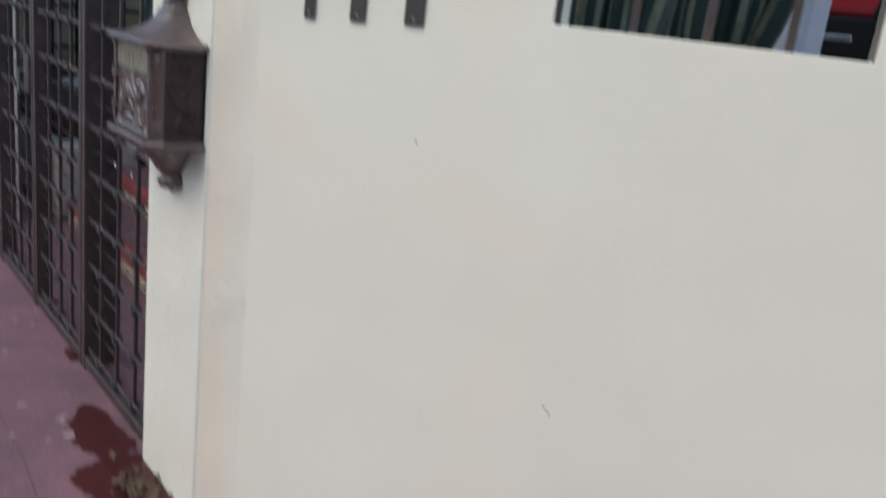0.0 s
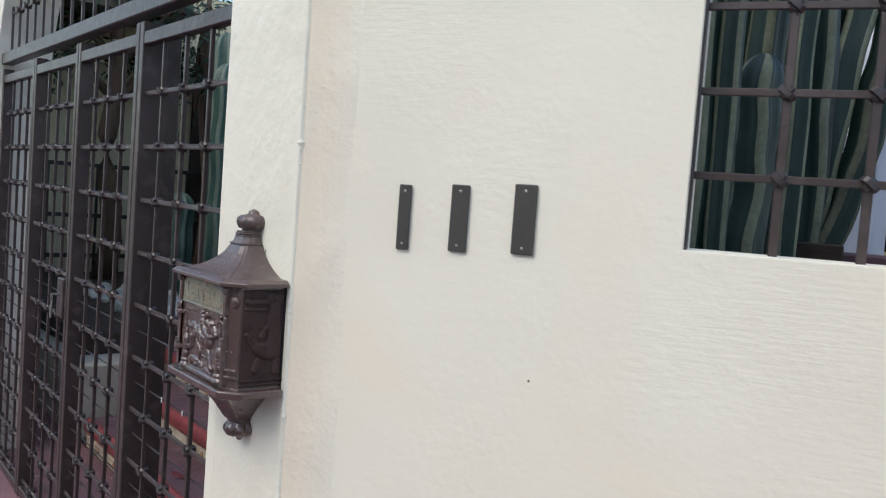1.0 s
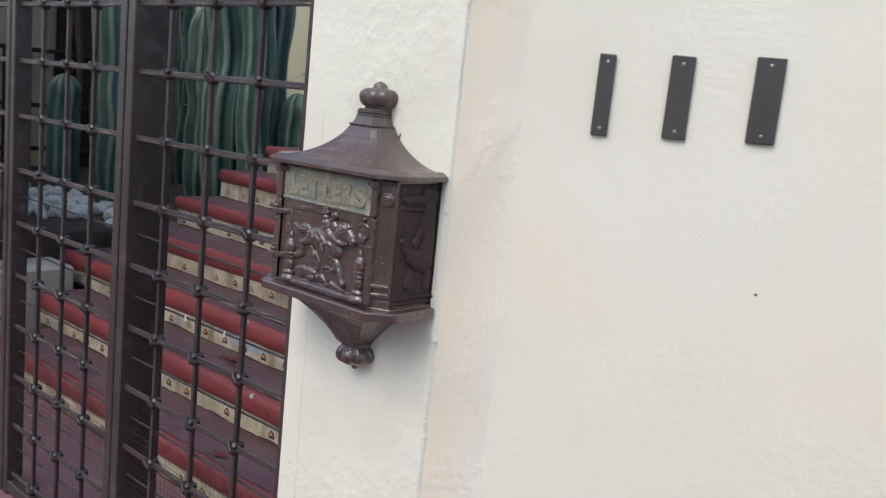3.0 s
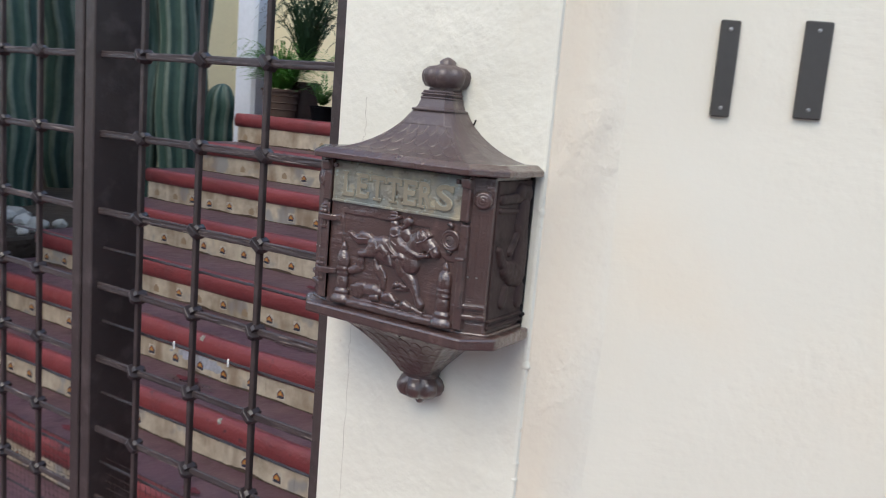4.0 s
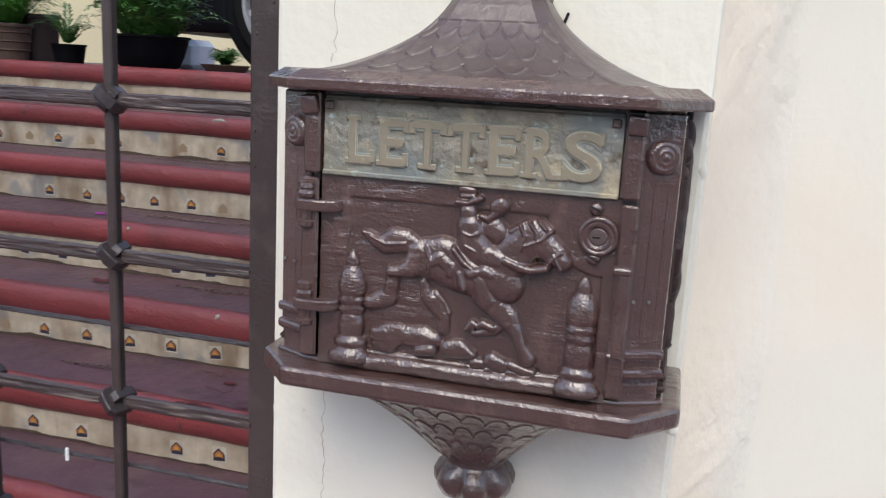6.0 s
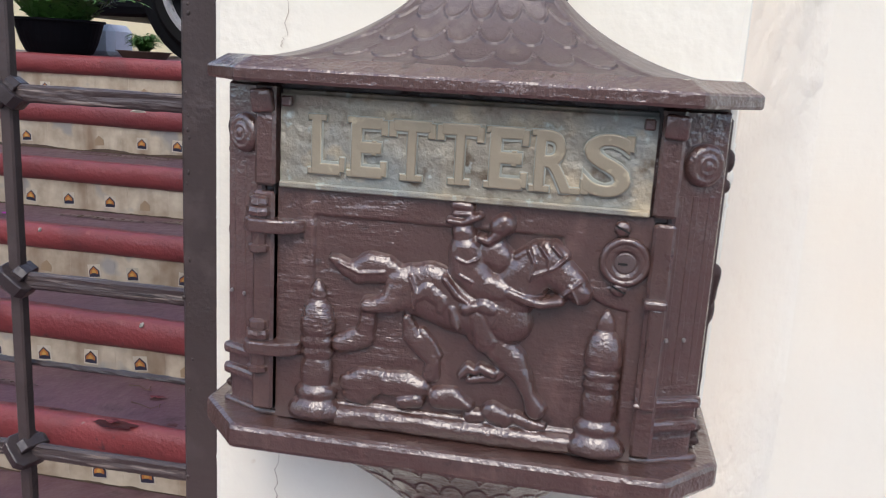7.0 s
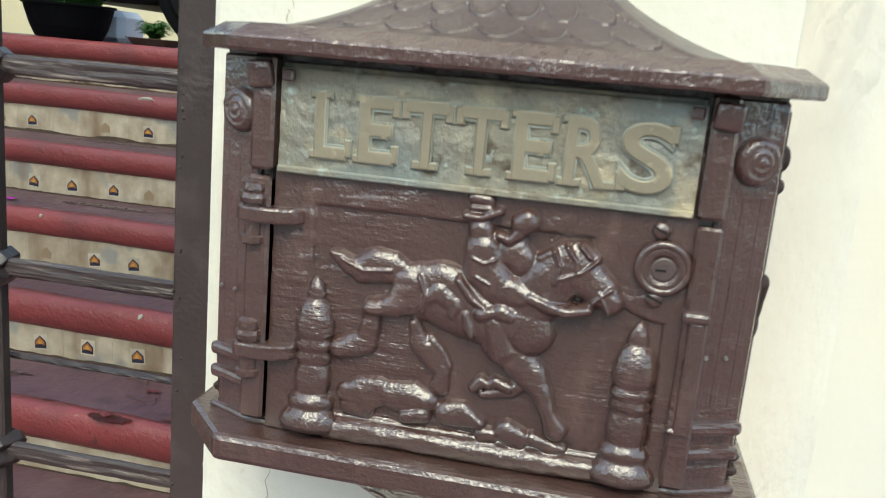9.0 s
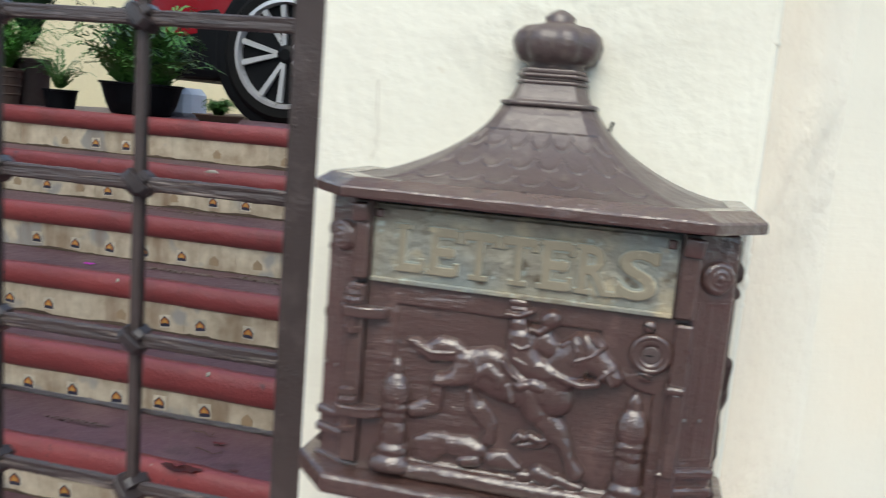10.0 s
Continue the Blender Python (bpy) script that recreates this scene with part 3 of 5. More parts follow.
# worn spots where the red paint is gone
for k, y, r in ((1, 3.86, 0.030), (3, 3.9, 0.006), (4, 3.40, 0.007), (5, 4.1, 0.012), (6, 3.7, 0.010)):
    bm = bmesh.new()
    bmesh.ops.create_icosphere(bm, subdivisions=3, radius=1.0)
    for v in bm.verts:
        v.co *= 1 + 0.45 * noise.noise(v.co * 1.7 + Vector((k * 3.1, y, 0)))
        v.co = Vector((NOSE[k] + 0.0165 + v.co.x * 0.015, y + v.co.y * r * 1.3, TOP - RISE * k - 0.014 + v.co.z * min(0.014, r * 1.2)))
    part("worn_spot", bm, greyed_plaster, stairs, "bare grey cement spot", smooth=True)
tagged(part("landing", box(3.36, 14, -3, 5.44, 0, TOP - 0.004, 0.004), tread_paint), "maroon painted concrete landing", "floor", kind="structure")

def patch(cx, cy, rx, ry, seed, z):
    bm = bmesh.new()
    n = 90
    mid = bm.verts.new((cx, cy, z))
    ring = []
    for i in range(n):
        a = 2 * math.pi * i / n
        k = 1 + 0.45 * noise.noise(Vector((math.cos(a) * 1.6 + seed, math.sin(a) * 1.6, seed))) + 0.22 * noise.noise(Vector((math.cos(a) * 6, math.sin(a) * 6 + seed, 0)))
        ring.append(bm.verts.new((cx + rx * k * math.cos(a), cy + ry * k * math.sin(a), z - 0.001)))
    for i in range(n):
        bm.faces.new((mid, ring[i], ring[(i + 1) % n]))
    return bm


# damp stains, twigs, fallen petals and leaves
for i, (k, x, y, rx, ry, mt) in enumerate(((5, 1.968, 3.315, 0.026, 0.054, petal_mat), (5, 2.000, 3.497, 0.011, 0.032, petal_mat), (5, 2.003, 3.18, 0.009, 0.014, petal_mat),
                                           (3, 2.745, 3.42, 0.028, 0.20, damp_mat), (3, 2.715, 3.80, 0.022, 0.16, damp_mat), (3, 2.66, 3.30, 0.014, 0.08, damp_mat),
                                           (4, 2.47, 3.55, 0.020, 0.14, damp_mat), (5, 2.12, 3.75, 0.016, 0.10, damp_mat), (6, 1.88, 4.05, 0.03, 0.12, damp_mat), (2, 3.00, 3.9, 0.02, 0.2, damp_mat))):
    part("stain", patch(x, y, rx, ry, 5.1 * i + 2, TOP - k * RISE + 0.0028), mt, stairs, "dark damp stain on the tread")
for pts in ([(2.095, 3.344), (2.080, 3.312), (2.072, 3.278), (2.082, 3.262)], [(2.104, 3.268), (2.088, 3.262), (2.082, 3.258)], [(2.196, 3.411), (2.190, 3.375), (2.178, 3.348), (2.172, 3.330)], [(2.205, 3.352), (2.190, 3.344), (2.181, 3.346)]):
    tagged(part("twig", tube([(x, y, TOP - 5 * RISE + 0.004 + 0.004 * (n % 2)) for n, (x, y) in enumerate(pts)], 0.0016, 6, taper=0.5), bark), "thin dry brown twig lying on a step", "twig", "twigs on the steps")
for i, (x, y, z, s, mt) in enumerate([(2.12, 2.98, TOP - 5 * RISE, 0.07, leaf_red), (1.972, 3.32, TOP - 5 * RISE, 0.026, leaf_red), (2.4, 3.9, TOP - 4 * RISE, 0.06, leaf_red),
                                      (2.637, 4.093, TOP - 3 * RISE, 0.034, magenta_mat), (1.9, 4.1, TOP - 6 * RISE, 0.07, leaf_red),
                                      (1.55, 4.3, TOP - 7 * RISE, 0.09, leaf_red), (1.5, 3.6, TOP - 7 * RISE, 0.05, leaf_red), (2.14, 3.3, TOP - 5 * RISE, 0.03, leaf_red)]):
    bm = bmesh.new()
    n = 12
    ring = []
    r2 = random.Random(i)
    top = bm.verts.new((0, 0, 0.006))
    for j in range(n):
        a = 2 * math.pi * j / n
        rr = s * (0.55 + 0.45 * r2.random())
        ring.append(bm.verts.new((rr * 0.45 * math.cos(a), rr * math.sin(a), 0.001 + 0.006 * r2.random())))
    for j in range(n):
        bm.faces.new((top, ring[j], ring[(j + 1) % n]))
    ob = part("fallen_leaf", moved(bm, Matrix.Translation((x, y, z + 0.003))), mt)
    tagged(ob, "magenta petal lying on a step" if mt is magenta_mat else "dried dark red leaf lying on a step", "leaf", "fallen leaves")

# ---- gate ----
LEVELS = [1.919 - 0.184 * i for i in range(11)]
RAIL0, RAIL1 = 2.085, 2.13


def knot_mesh():
    """A bar end wrapped slantwise round the crossing."""
    bm = bmesh.new()
    for turn, off, size in ((42, -0.002, 1.0), (-52, 0.003, 0.86)):
        own = bmesh.new()
        n = 16
        rings = []
        for i in range(n):
            a = 2 * math.pi * (i + 0.5) / n
            r = 0.0165 * size * min(1 / max(abs(math.cos(a)), abs(math.sin(a))), 1.17)
            cx, cy = r * math.cos(a), r * math.sin(a)
            rings.append([own.verts.new((cx * q, cy * q, zz)) for q, zz in ((1.0, -0.0062), (1.07, -0.0052), (1.07, 0.0052), (1.0, 0.0062))])
        for i in range(n):
            a, b = rings[i], rings[(i + 1) % n]
            for j in range(3):
                own.faces.new((a[j], b[j], b[j + 1], a[j + 1]))
        own.faces.new([r[0] for r in rings][::-1])
        own.faces.new([r[3] for r in rings])
        moved(own, pose(off, 0, 0, turn, 0, 0))
        join(bm, own)
    return bm


knot_ob = part("knot", moved(knot_mesh(), Matrix.Scale(1.05, 4)), iron_dark)
knot_me = knot_ob.data
bpy.data.objects.remove(knot_ob)


def bar_v(y, z0, z1, w=0.013, x=GATE):
    return box(x - w / 2, x + w / 2, y - w / 2, y + w / 2, z0, z1, 0.0018)


def bar_h(y0, y1, z, x=GATE, h=0.017, d=0.008):
    """A flat forged bar with uneven edges."""
    bm = bmesh.new()
    n = max(4, int((y1 - y0) / 0.007))
    rings = []
    for i in range(n + 1):
        y = y0 + (y1 - y0) * i / n
        e = [0.0007 * noise.noise(Vector((y * 55, z * 31, 5.0 * k))) + 0.0005 * noise.noise(Vector((y * 170, z * 17, 9.0 * k))) for k in range(4)]
        a, b = d / 2, h / 2
        rings.append([bm.verts.new((x + u + (e[k % 4] if u < 0 else 0), y, z + v + e[(k + 1) % 4])) for k, (u, v) in enumerate(((-a, -b + 0.002), (-a - 0.0006, -b * 0.3), (-a, b * 0.25), (-a - 0.0004, b - 0.002), (-a + 0.002, b), (a - 0.002, b), (a, b - 0.002), (a, -b + 0.002), (a - 0.002, -b), (-a + 0.002, -b)))])
    for p, q in zip(rings, rings[1:]):
        for k in range(10):
            bm.faces.new((p[k], p[(k + 1) % 10], q[(k + 1) % 10], q[k]))
    bm.faces.new(rings[0][::-1])
    bm.faces.new(rings[-1])
    return bm


def gate_panel(name, label, ya, yb, posts, bars):
    """One panel between ya and yb, with its posts (from, to), upright bars, crossbars and knots."""
    g = thing(name, label, "gate", group="panels of the iron gate")
    for (p0, p1, d) in posts:
        part("post", box(GATE - 0.022, GATE + d, p0, p1, 0.0, 2.165, 0.003), iron, g)
    part("top_rail", box(GATE - 0.02, GATE + 0.02, ya, yb, RAIL0, RAIL1, 0.003), iron, g)
    part("bottom_rail", box(GATE - 0.02, GATE + 0.02, ya, yb, 0.012, 0.055, 0.003), iron, g)
    for y in bars:
        part("bar", bar_v(y, 0.055, RAIL0), iron, g)
    for z in LEVELS:
        part("crossbar", bar_h(ya, yb, z, GATE - 0.001), iron_grained, g)
        for y in bars:
            share("knot", knot_me, g, pose(GATE, y, z, 0, 0, rng.uniform(-25, 25)) @ pose(0, 0, 0, 0, rng.uniform(-6, 6), 0))
    for a, b in zip(LEVELS[4:], LEVELS[5:]):
        part("thin_rod", bar_h(ya, yb, (a + b) / 2, GATE + 0.012, 0.006, 0.006), iron_dark, g)
    # wire screen at the foot
    bm = bmesh.new()
    x = GATE + 0.03
    z = 0.06
    while z < 0.55:
        box(x - 0.0004, x + 0.0004, ya, yb, z - 0.0005, z + 0.0005, 0, bm)
        z += 0.02
    y = ya + 0.01
    while y < yb:
        box(x - 0.0003, x + 0.0003, y - 0.0003, y + 0.0003, 0.06, 0.545, 0, bm)
        y += 0.02
    tagged(part("wire_screen", bm, iron, g), kind="stuff")
    return g


fixed = gate_panel("iron_gate", "fixed brown iron gate panel with knotted bars beside the letterbox", 2.587, 3.315, [(2.546, 2.587, 0.03), (3.315, 3.352, 0.115)], [2.775, 2.970, 3.163])
r3 = random.Random(17)
bm = bmesh.new()
for i in range(150):
    own = bmesh.new()
    bmesh.ops.create_icosphere(own, subdivisions=1, radius=r3.uniform(0.0007, 0.0019))
    z = r3.uniform(0.5, 1.9)
    y = r3.choice((2.5475, 2.549, 2.5505, r3.uniform(2.55, 2.585), r3.uniform(2.578, 2.586)))
    moved(own, Matrix.Translation((GATE - 0.0222, y, z)) @ Matrix.Diagonal((0.6, 1, r3.uniform(1, 2.2), 1)))
    join(bm, own)
tagged(part("paint_drips", bm, iron, fixed, "hardened drips in the paint", smooth=True), kind="stuff")
for y in (3.039, 2.860):
    tagged(part("paint_fleck", box(GATE + 0.004, GATE + 0.0075, y - 0.0025, y + 0.0025, 0.899, 0.917, 0.001), chalk, fixed, "white paint fleck on a thin rod"))
gate_panel("gate_leaf", "closed brown iron gate leaf with knotted bars", 3.395, 4.075, [(3.360, 3.395, 0.03), (4.075, 4.105, 0.035)], [3.57, 3.74, 3.91])
leaf = gate_panel("gate_leaf", "closed brown iron gate leaf with a lock case", 4.145, 4.825, [(4.115, 4.145, 0.03), (4.825, 4.855, 0.03)], [4.31, 4.48, 4.65])
part("lock_case", box(GATE - 0.03, GATE + 0.01, 4.15, 4.24, 1.0, 1.17, 0.004), iron, leaf)
part("lock_handle", tube([(GATE - 0.03, 4.2, 1.10), (GATE - 0.06, 4.2, 1.10), (GATE - 0.06, 4.2, 1.05), (GATE - 0.06, 4.2, 1.0)], 0.007), steel, leaf, "worn steel pull handle")
gate_panel("iron_gate", "fixed brown iron gate panel with knotted bars at the far jamb", 4.90, 5.56, [(4.863, 4.90, 0.06), (5.56, 5.597, 0.03)], [5.07, 5.235, 5.40])

# arched grille over the gate
over = thing("arched_grille", "brown iron arched grille above the gate", "grille")
part("transom", box(GATE - 0.03, GATE + 0.03, PIL_L + 0.002, ARCH_L - 0.002, 2.19, 2.25, 0.004), iron, over)
cy, cr = (PIL_L + ARCH_L) / 2, (ARCH_L - PIL_L) / 2
for i in range(18):
    y = PIL_L + 0.1 + i * (ARCH_L - PIL_L - 0.2) / 17
    top = SPRING + 0.95 * math.sqrt(max(0, 1 - ((y - cy) / cr) ** 2))
    if top > 2.32:
        part("bar", bar_v(y, 2.25, top, 0.012), iron, over)
        if top > 2.5:
            share("knot", knot_me, over, pose(GATE, y, 2.46))
for z in (2.46, 2.72):
    half = cr * math.sqrt(max(0, 1 - ((z - SPRING) / 0.95) ** 2))
    part("crossbar", bar_h(cy - half, cy + half, z), iron, over)

# ---- window grille in the street wall ----
grille = thing("window_grille", "brown iron window grille with knotted bars", "grille", WALL)
GY = 0.06
for s in (WIN0 + 0.001, WIN1 - 0.001):
    part("frame_bar", box(s - 0.003, s + 0.003, 0.012, 0.054, SILL - 0.01, HEAD, 0.001), iron, grille)
for s in (0.786, 0.946, 1.112):
    part("bar", box(s - 0.009, s + 0.009, GY - 0.006, GY + 0.006, SILL - 0.02, HEAD + 0.02, 0.002), iron, grille)
z = 1.722
while z < HEAD:
    part("crossbar", box(WIN0 - 0.02, WIN1 + 0.02, GY - 0.005, GY + 0.005, z - 0.008, z + 0.008, 0.002), iron, grille)
    for s in (0.786, 0.946, 1.112):
        share("knot", knot_me, grille, pose(s, GY, z, 0, 0, 90 + rng.uniform(-20, 20)))
    z += 0.1715

# ---- plain bars in place of the wall lettering ----
for s, z0, z1, w in ((0.004, 1.513, 1.660, 0.030), (0.137, 1.520, 1.668, 0.042), (0.286, 1.527, 1.678, 0.050)):
    holder = thing("wall_bar", "flat grey bronze bar screwed to the plaster wall", "sign", WALL, "bars on the street wall")
    part("plate", box(s - w / 2, s + w / 2, -0.009, -0.002, z0, z1, 0.002), number_mat, holder)
    for zz in (z0 + 0.014, z1 - 0.014):
        part("screw", lathe([(0.0032, 0), (0.003, 0.0012), (0.0012, 0.0018)], 12, pose(s, -0.009, zz, 90)), steel, holder)

# ---- letterbox ----
box_m = pose(FACE, 2.306, ZC, 0, 0, -90)        # local x to the right, y into the wall, z up
LB = thing("letterbox", "brown enamelled cast letterbox with brass flap on the wall", "letterbox", box_m)


def octa(front, fy, mid, my, back=0.0):
    """Plan outline: half width of the front at fy, half width of the sides from my back to the wall."""
    return [(-front, fy), (front, fy), (mid, my), (mid, back), (-mid, back), (-mid, my)]


part("body", prism(octa(0.136, -0.126, 0.169, -0.111, -0.002), 0.0, 0.25, 0.002), cast, LB)
part("base_plate", prism(octa(0.152, -0.152, 0.190, -0.110, -0.002), -0.014, 0.005, 0.004), cast, LB)
part("base_moulding", prism(octa(0.139, -0.128, 0.175, -0.111, -0.002), 0.004, 0.009, 0.002), cast, LB)
def loft(rings, caps=True):
    bm = bmesh.new()
    vs = [[bm.verts.new(p) for p in r] for r in rings]
    for a, b in zip(vs, vs[1:]):
        for i in range(len(a) - 1):
            bm.faces.new((a[i], a[i + 1], b[i + 1], b[i]))
    return bm


def resample(points, n):
    """n points along an open outline, evenly by length."""
    pts = [Vector((*p, 0)) for p in points]
    lens = [0.0]
    for a, b in zip(pts, pts[1:]):
        lens.append(lens[-1] + (b - a).length)
    out = []
    for i in range(n + 1):
        d = lens[-1] * i / n
        k = max(j for j in range(len(pts) - 1) if lens[j] <= d + 1e-9)
        f = (d - lens[k]) / (lens[k + 1] - lens[k])
        out.append(pts[k].lerp(pts[k + 1], min(1, f)))
    return out


def open_octa(front, fy, mid, my, back=-0.002):
    return [(-mid, back), (-mid, my), (-front, fy), (front, fy), (mid, my), (mid, back)]


def scale_relief(u, v, w=0.034, h=0.0245, d=0.0021):
    """Rows of rounded fish scales, each row half a scale aside."""
    best = 0.0
    row = math.floor(v / h)
    for r in (row, row + 1, row - 1):
        uu = u / w + 0.5 * (r % 2)
        f = uu - math.floor(uu) - 0.5
        lip = r * h + h * (1.0 - math.sqrt(max(0.0, 1 - (2 * f) ** 2 * 0.9)))
        if v >= lip:
            t = (v - lip) / h
            best = max(best, d * (0.40 - 0.25 * min(1.0, t) + 0.60 * math.exp(-(t / 0.13) ** 2)))
    return best


def pagoda(outline_low, outline_high, z0, z1, curve, scales, nu=320, nv=140, proud=1.0, band=1.1):
    """A hollow-curved roof between two plan outlines, with cast scales on it."""
    low, high = resample(outline_low, nu), resample(outline_high, nu)
    total = sum((b - a).length for a, b in zip(low, low[1:]))
    front = abs(outline_low[3][0])
    # even steps along the hollow slope
    run = abs(outline_low[2][1] - outline_high[2][1])
    table = [(0.0, 0.0)]
    for q in range(1, 401):
        table.append((q / 400, table[-1][1] + math.hypot(run * (curve(q / 400) - curve((q - 1) / 400)), (z1 - z0) / 400)))
    rings = []
    for j in range(nv + 1):
        slope = table[-1][1] * j / nv
        t = min(table, key=lambda e: abs(e[1] - slope))[0] if 0 < j < nv else float(j > 0)
        ring = []
        shrink = curve(t)
        for i in range(nu + 1):
            p = low[i].lerp(high[i], shrink)
            s = (i / nu - 0.5) * total
            d = scale_relief(s * (1 - 0.25 * shrink), slope) * proud if scales else 0
            # a plain band along each hip
            d = d if abs(s) < front - 0.007 and t < band else 0.0017 * proud
            d = d if abs(s) < front + 0.006 else 0.0
            out = Vector((p.x * 0.6, min(p.y, -0.01), 0))
            if out.length > 1e-6:
                out.normalize()
            up = 0.6 if z1 > z0 else -0.6
            fade = min(1, slope / 0.003, (table[-1][1] - slope) / 0.012)
            ring.append((p.x + out.x * d * fade, p.y + out.y * d * fade, z0 + (z1 - z0) * t + d * up * fade))
        rings.append(ring)
    return loft(rings)


# eave: an upright lip with a wide bevel over it, its upper edge nicked where the scales end
rings = []
for grow, z in ((-0.012, 0.2455), (-0.001, 0.2462), (0.0, 0.2480), (0.0, 0.2540), (-0.0012, 0.2556), (-0.0125, 0.2630), (-0.03, 0.2625)):
    ring = []
    for i, q in enumerate(resample(open_octa(0.148 + 0.75 * grow, -0.156 - grow, 0.189 + grow, -0.108 - 0.6 * grow), 220)):
        wob = 0.0003 * noise.noise(Vector((q.x * 60, q.y * 60, z * 40)))
        nick = 0.0022 * max(0.0, 1 - abs((q.x / 0.034 + 0.5) % 1 - 0.5) * 9) if grow == -0.0125 and q.y < -0.10 else 0.0
        ring.append((q.x, q.y + wob - nick, z + wob - nick * 0.5))
    rings.append(ring)
bm = loft(rings)
part("eave", bm, cast, LB)
part("roof", pagoda(open_octa(0.137, -0.1425, 0.1755, -0.1005), open_octa(0.029, -0.054, 0.040, -0.041), 0.2608, 0.335, lambda t: min(1.0, t ** 0.49 * (1 + 0.06 * math.sin(math.pi * t))), True, band=0.66), cast_worn, LB, "roof cast with fish scales", smooth=True)
for w, d, z0, z1 in ((0.0425, 0.0585, 0.3325, 0.3365), (0.0315, 0.0485, 0.3520, 0.3555), (0.0292, 0.0465, 0.3555, 0.3580), (0.0312, 0.0480, 0.3580, 0.3615), (0.0288, 0.0455, 0.3615, 0.3660)):
    part("neck_moulding", prism(octa(w * 0.75, -d, w, -d + 0.014, -0.004), z0, z1, 0.0014), cast_worn, LB)
rings = []
for q in range(9):
    f = q / 8
    w, d = 0.0385 - 0.0085 * f ** 0.6, 0.0550 - 0.0080 * f ** 0.6
    rings.append([(x, y, 0.336 + 0.0165 * f) for x, y in open_octa(w * 0.75, -d, w, -d + 0.014, -0.004)])
part("neck_moulding", loft(rings), cast_worn, LB)
part("crown", lathe([(0.024, 0.362), (0.028, 0.3645), (0.026, 0.3675), (0.033, 0.370), (0.038, 0.378), (0.040, 0.387), (0.038, 0.395), (0.030, 0.4015), (0.018, 0.404), (0.013, 0.4065), (0.014, 0.410), (0.009, 0.4145), (0.004, 0.417), (0.001, 0.418)], 40,
     pose(0, -0.012, 0.003), wave=lambda a, z: 1.05 - 0.16 * (1 - abs(math.sin(4 * a))) ** 2 if 0.3695 <= z <= 0.4016 else 1), cast_worn, LB, "lobed crown finial", smooth=True)
part("underside", pagoda(open_octa(0.140, -0.140, 0.168, -0.100), open_octa(0.020, -0.050, 0.030, -0.038), -0.012, -0.108, lambda t: 0.8 * t ** 0.5 + 0.2 * t, True, proud=0.55), cast, LB, smooth=True)
part("drop_collar", lathe([(0.026, -0.111), (0.030, -0.109), (0.033, -0.106), (0.030, -0.1035), (0.034, -0.101), (0.030, -0.098), (0.034, -0.095), (0.029, -0.091)], 32, pose(0, -0.015, -0.007)), cast, LB, smooth=True)
part("drop_finial", lathe([(0.001, -0.162), (0.005, -0.160), (0.0085, -0.155), (0.0085, -0.150), (0.012, -0.1485), (0.026, -0.1470), (0.035, -0.142), (0.0395, -0.134), (0.040, -0.126), (0.036, -0.117), (0.029, -0.110), (0.027, -0.107)], 56,
     pose(0, -0.015, -0.006), wave=lambda a, z: 1.06 - 0.26 * (1 - abs(math.sin(3.5 * a))) ** 2 if -0.1475 <= z <= -0.112 else 1), cast, LB, "lobed drop finial", smooth=True)

# brass flap with raised letters
FY = -0.132
flap = part("letter_flap", relief(-0.124, 0.124, 0.1775, 0.2385, 90, 26, lambda u, v: 0.0012 * noise.noise(Vector((u * 55, v * 55, 0))) + 0.0006 * noise.noise(Vector((u * 190, v * 190, 3))), FY), brass, LB, "verdigris stained brass letter flap", smooth=True)
part("flap_edge", box(-0.124, 0.124, FY - 0.003, FY + 0.004, 0.1755, 0.1795, 0.0008), brass, flap)
part("flap_back", box(-0.124, 0.124, FY + 0.0022, FY + 0.009, 0.178, 0.242, 0.0008), brass, flap)
for sx in (-1, 1):
    part("flap_pin", box(sx * 0.1185 - 0.0035, sx * 0.1185 + 0.0035, FY - 0.006, FY, 0.2305, 0.2375, 0.001), cast, flap)


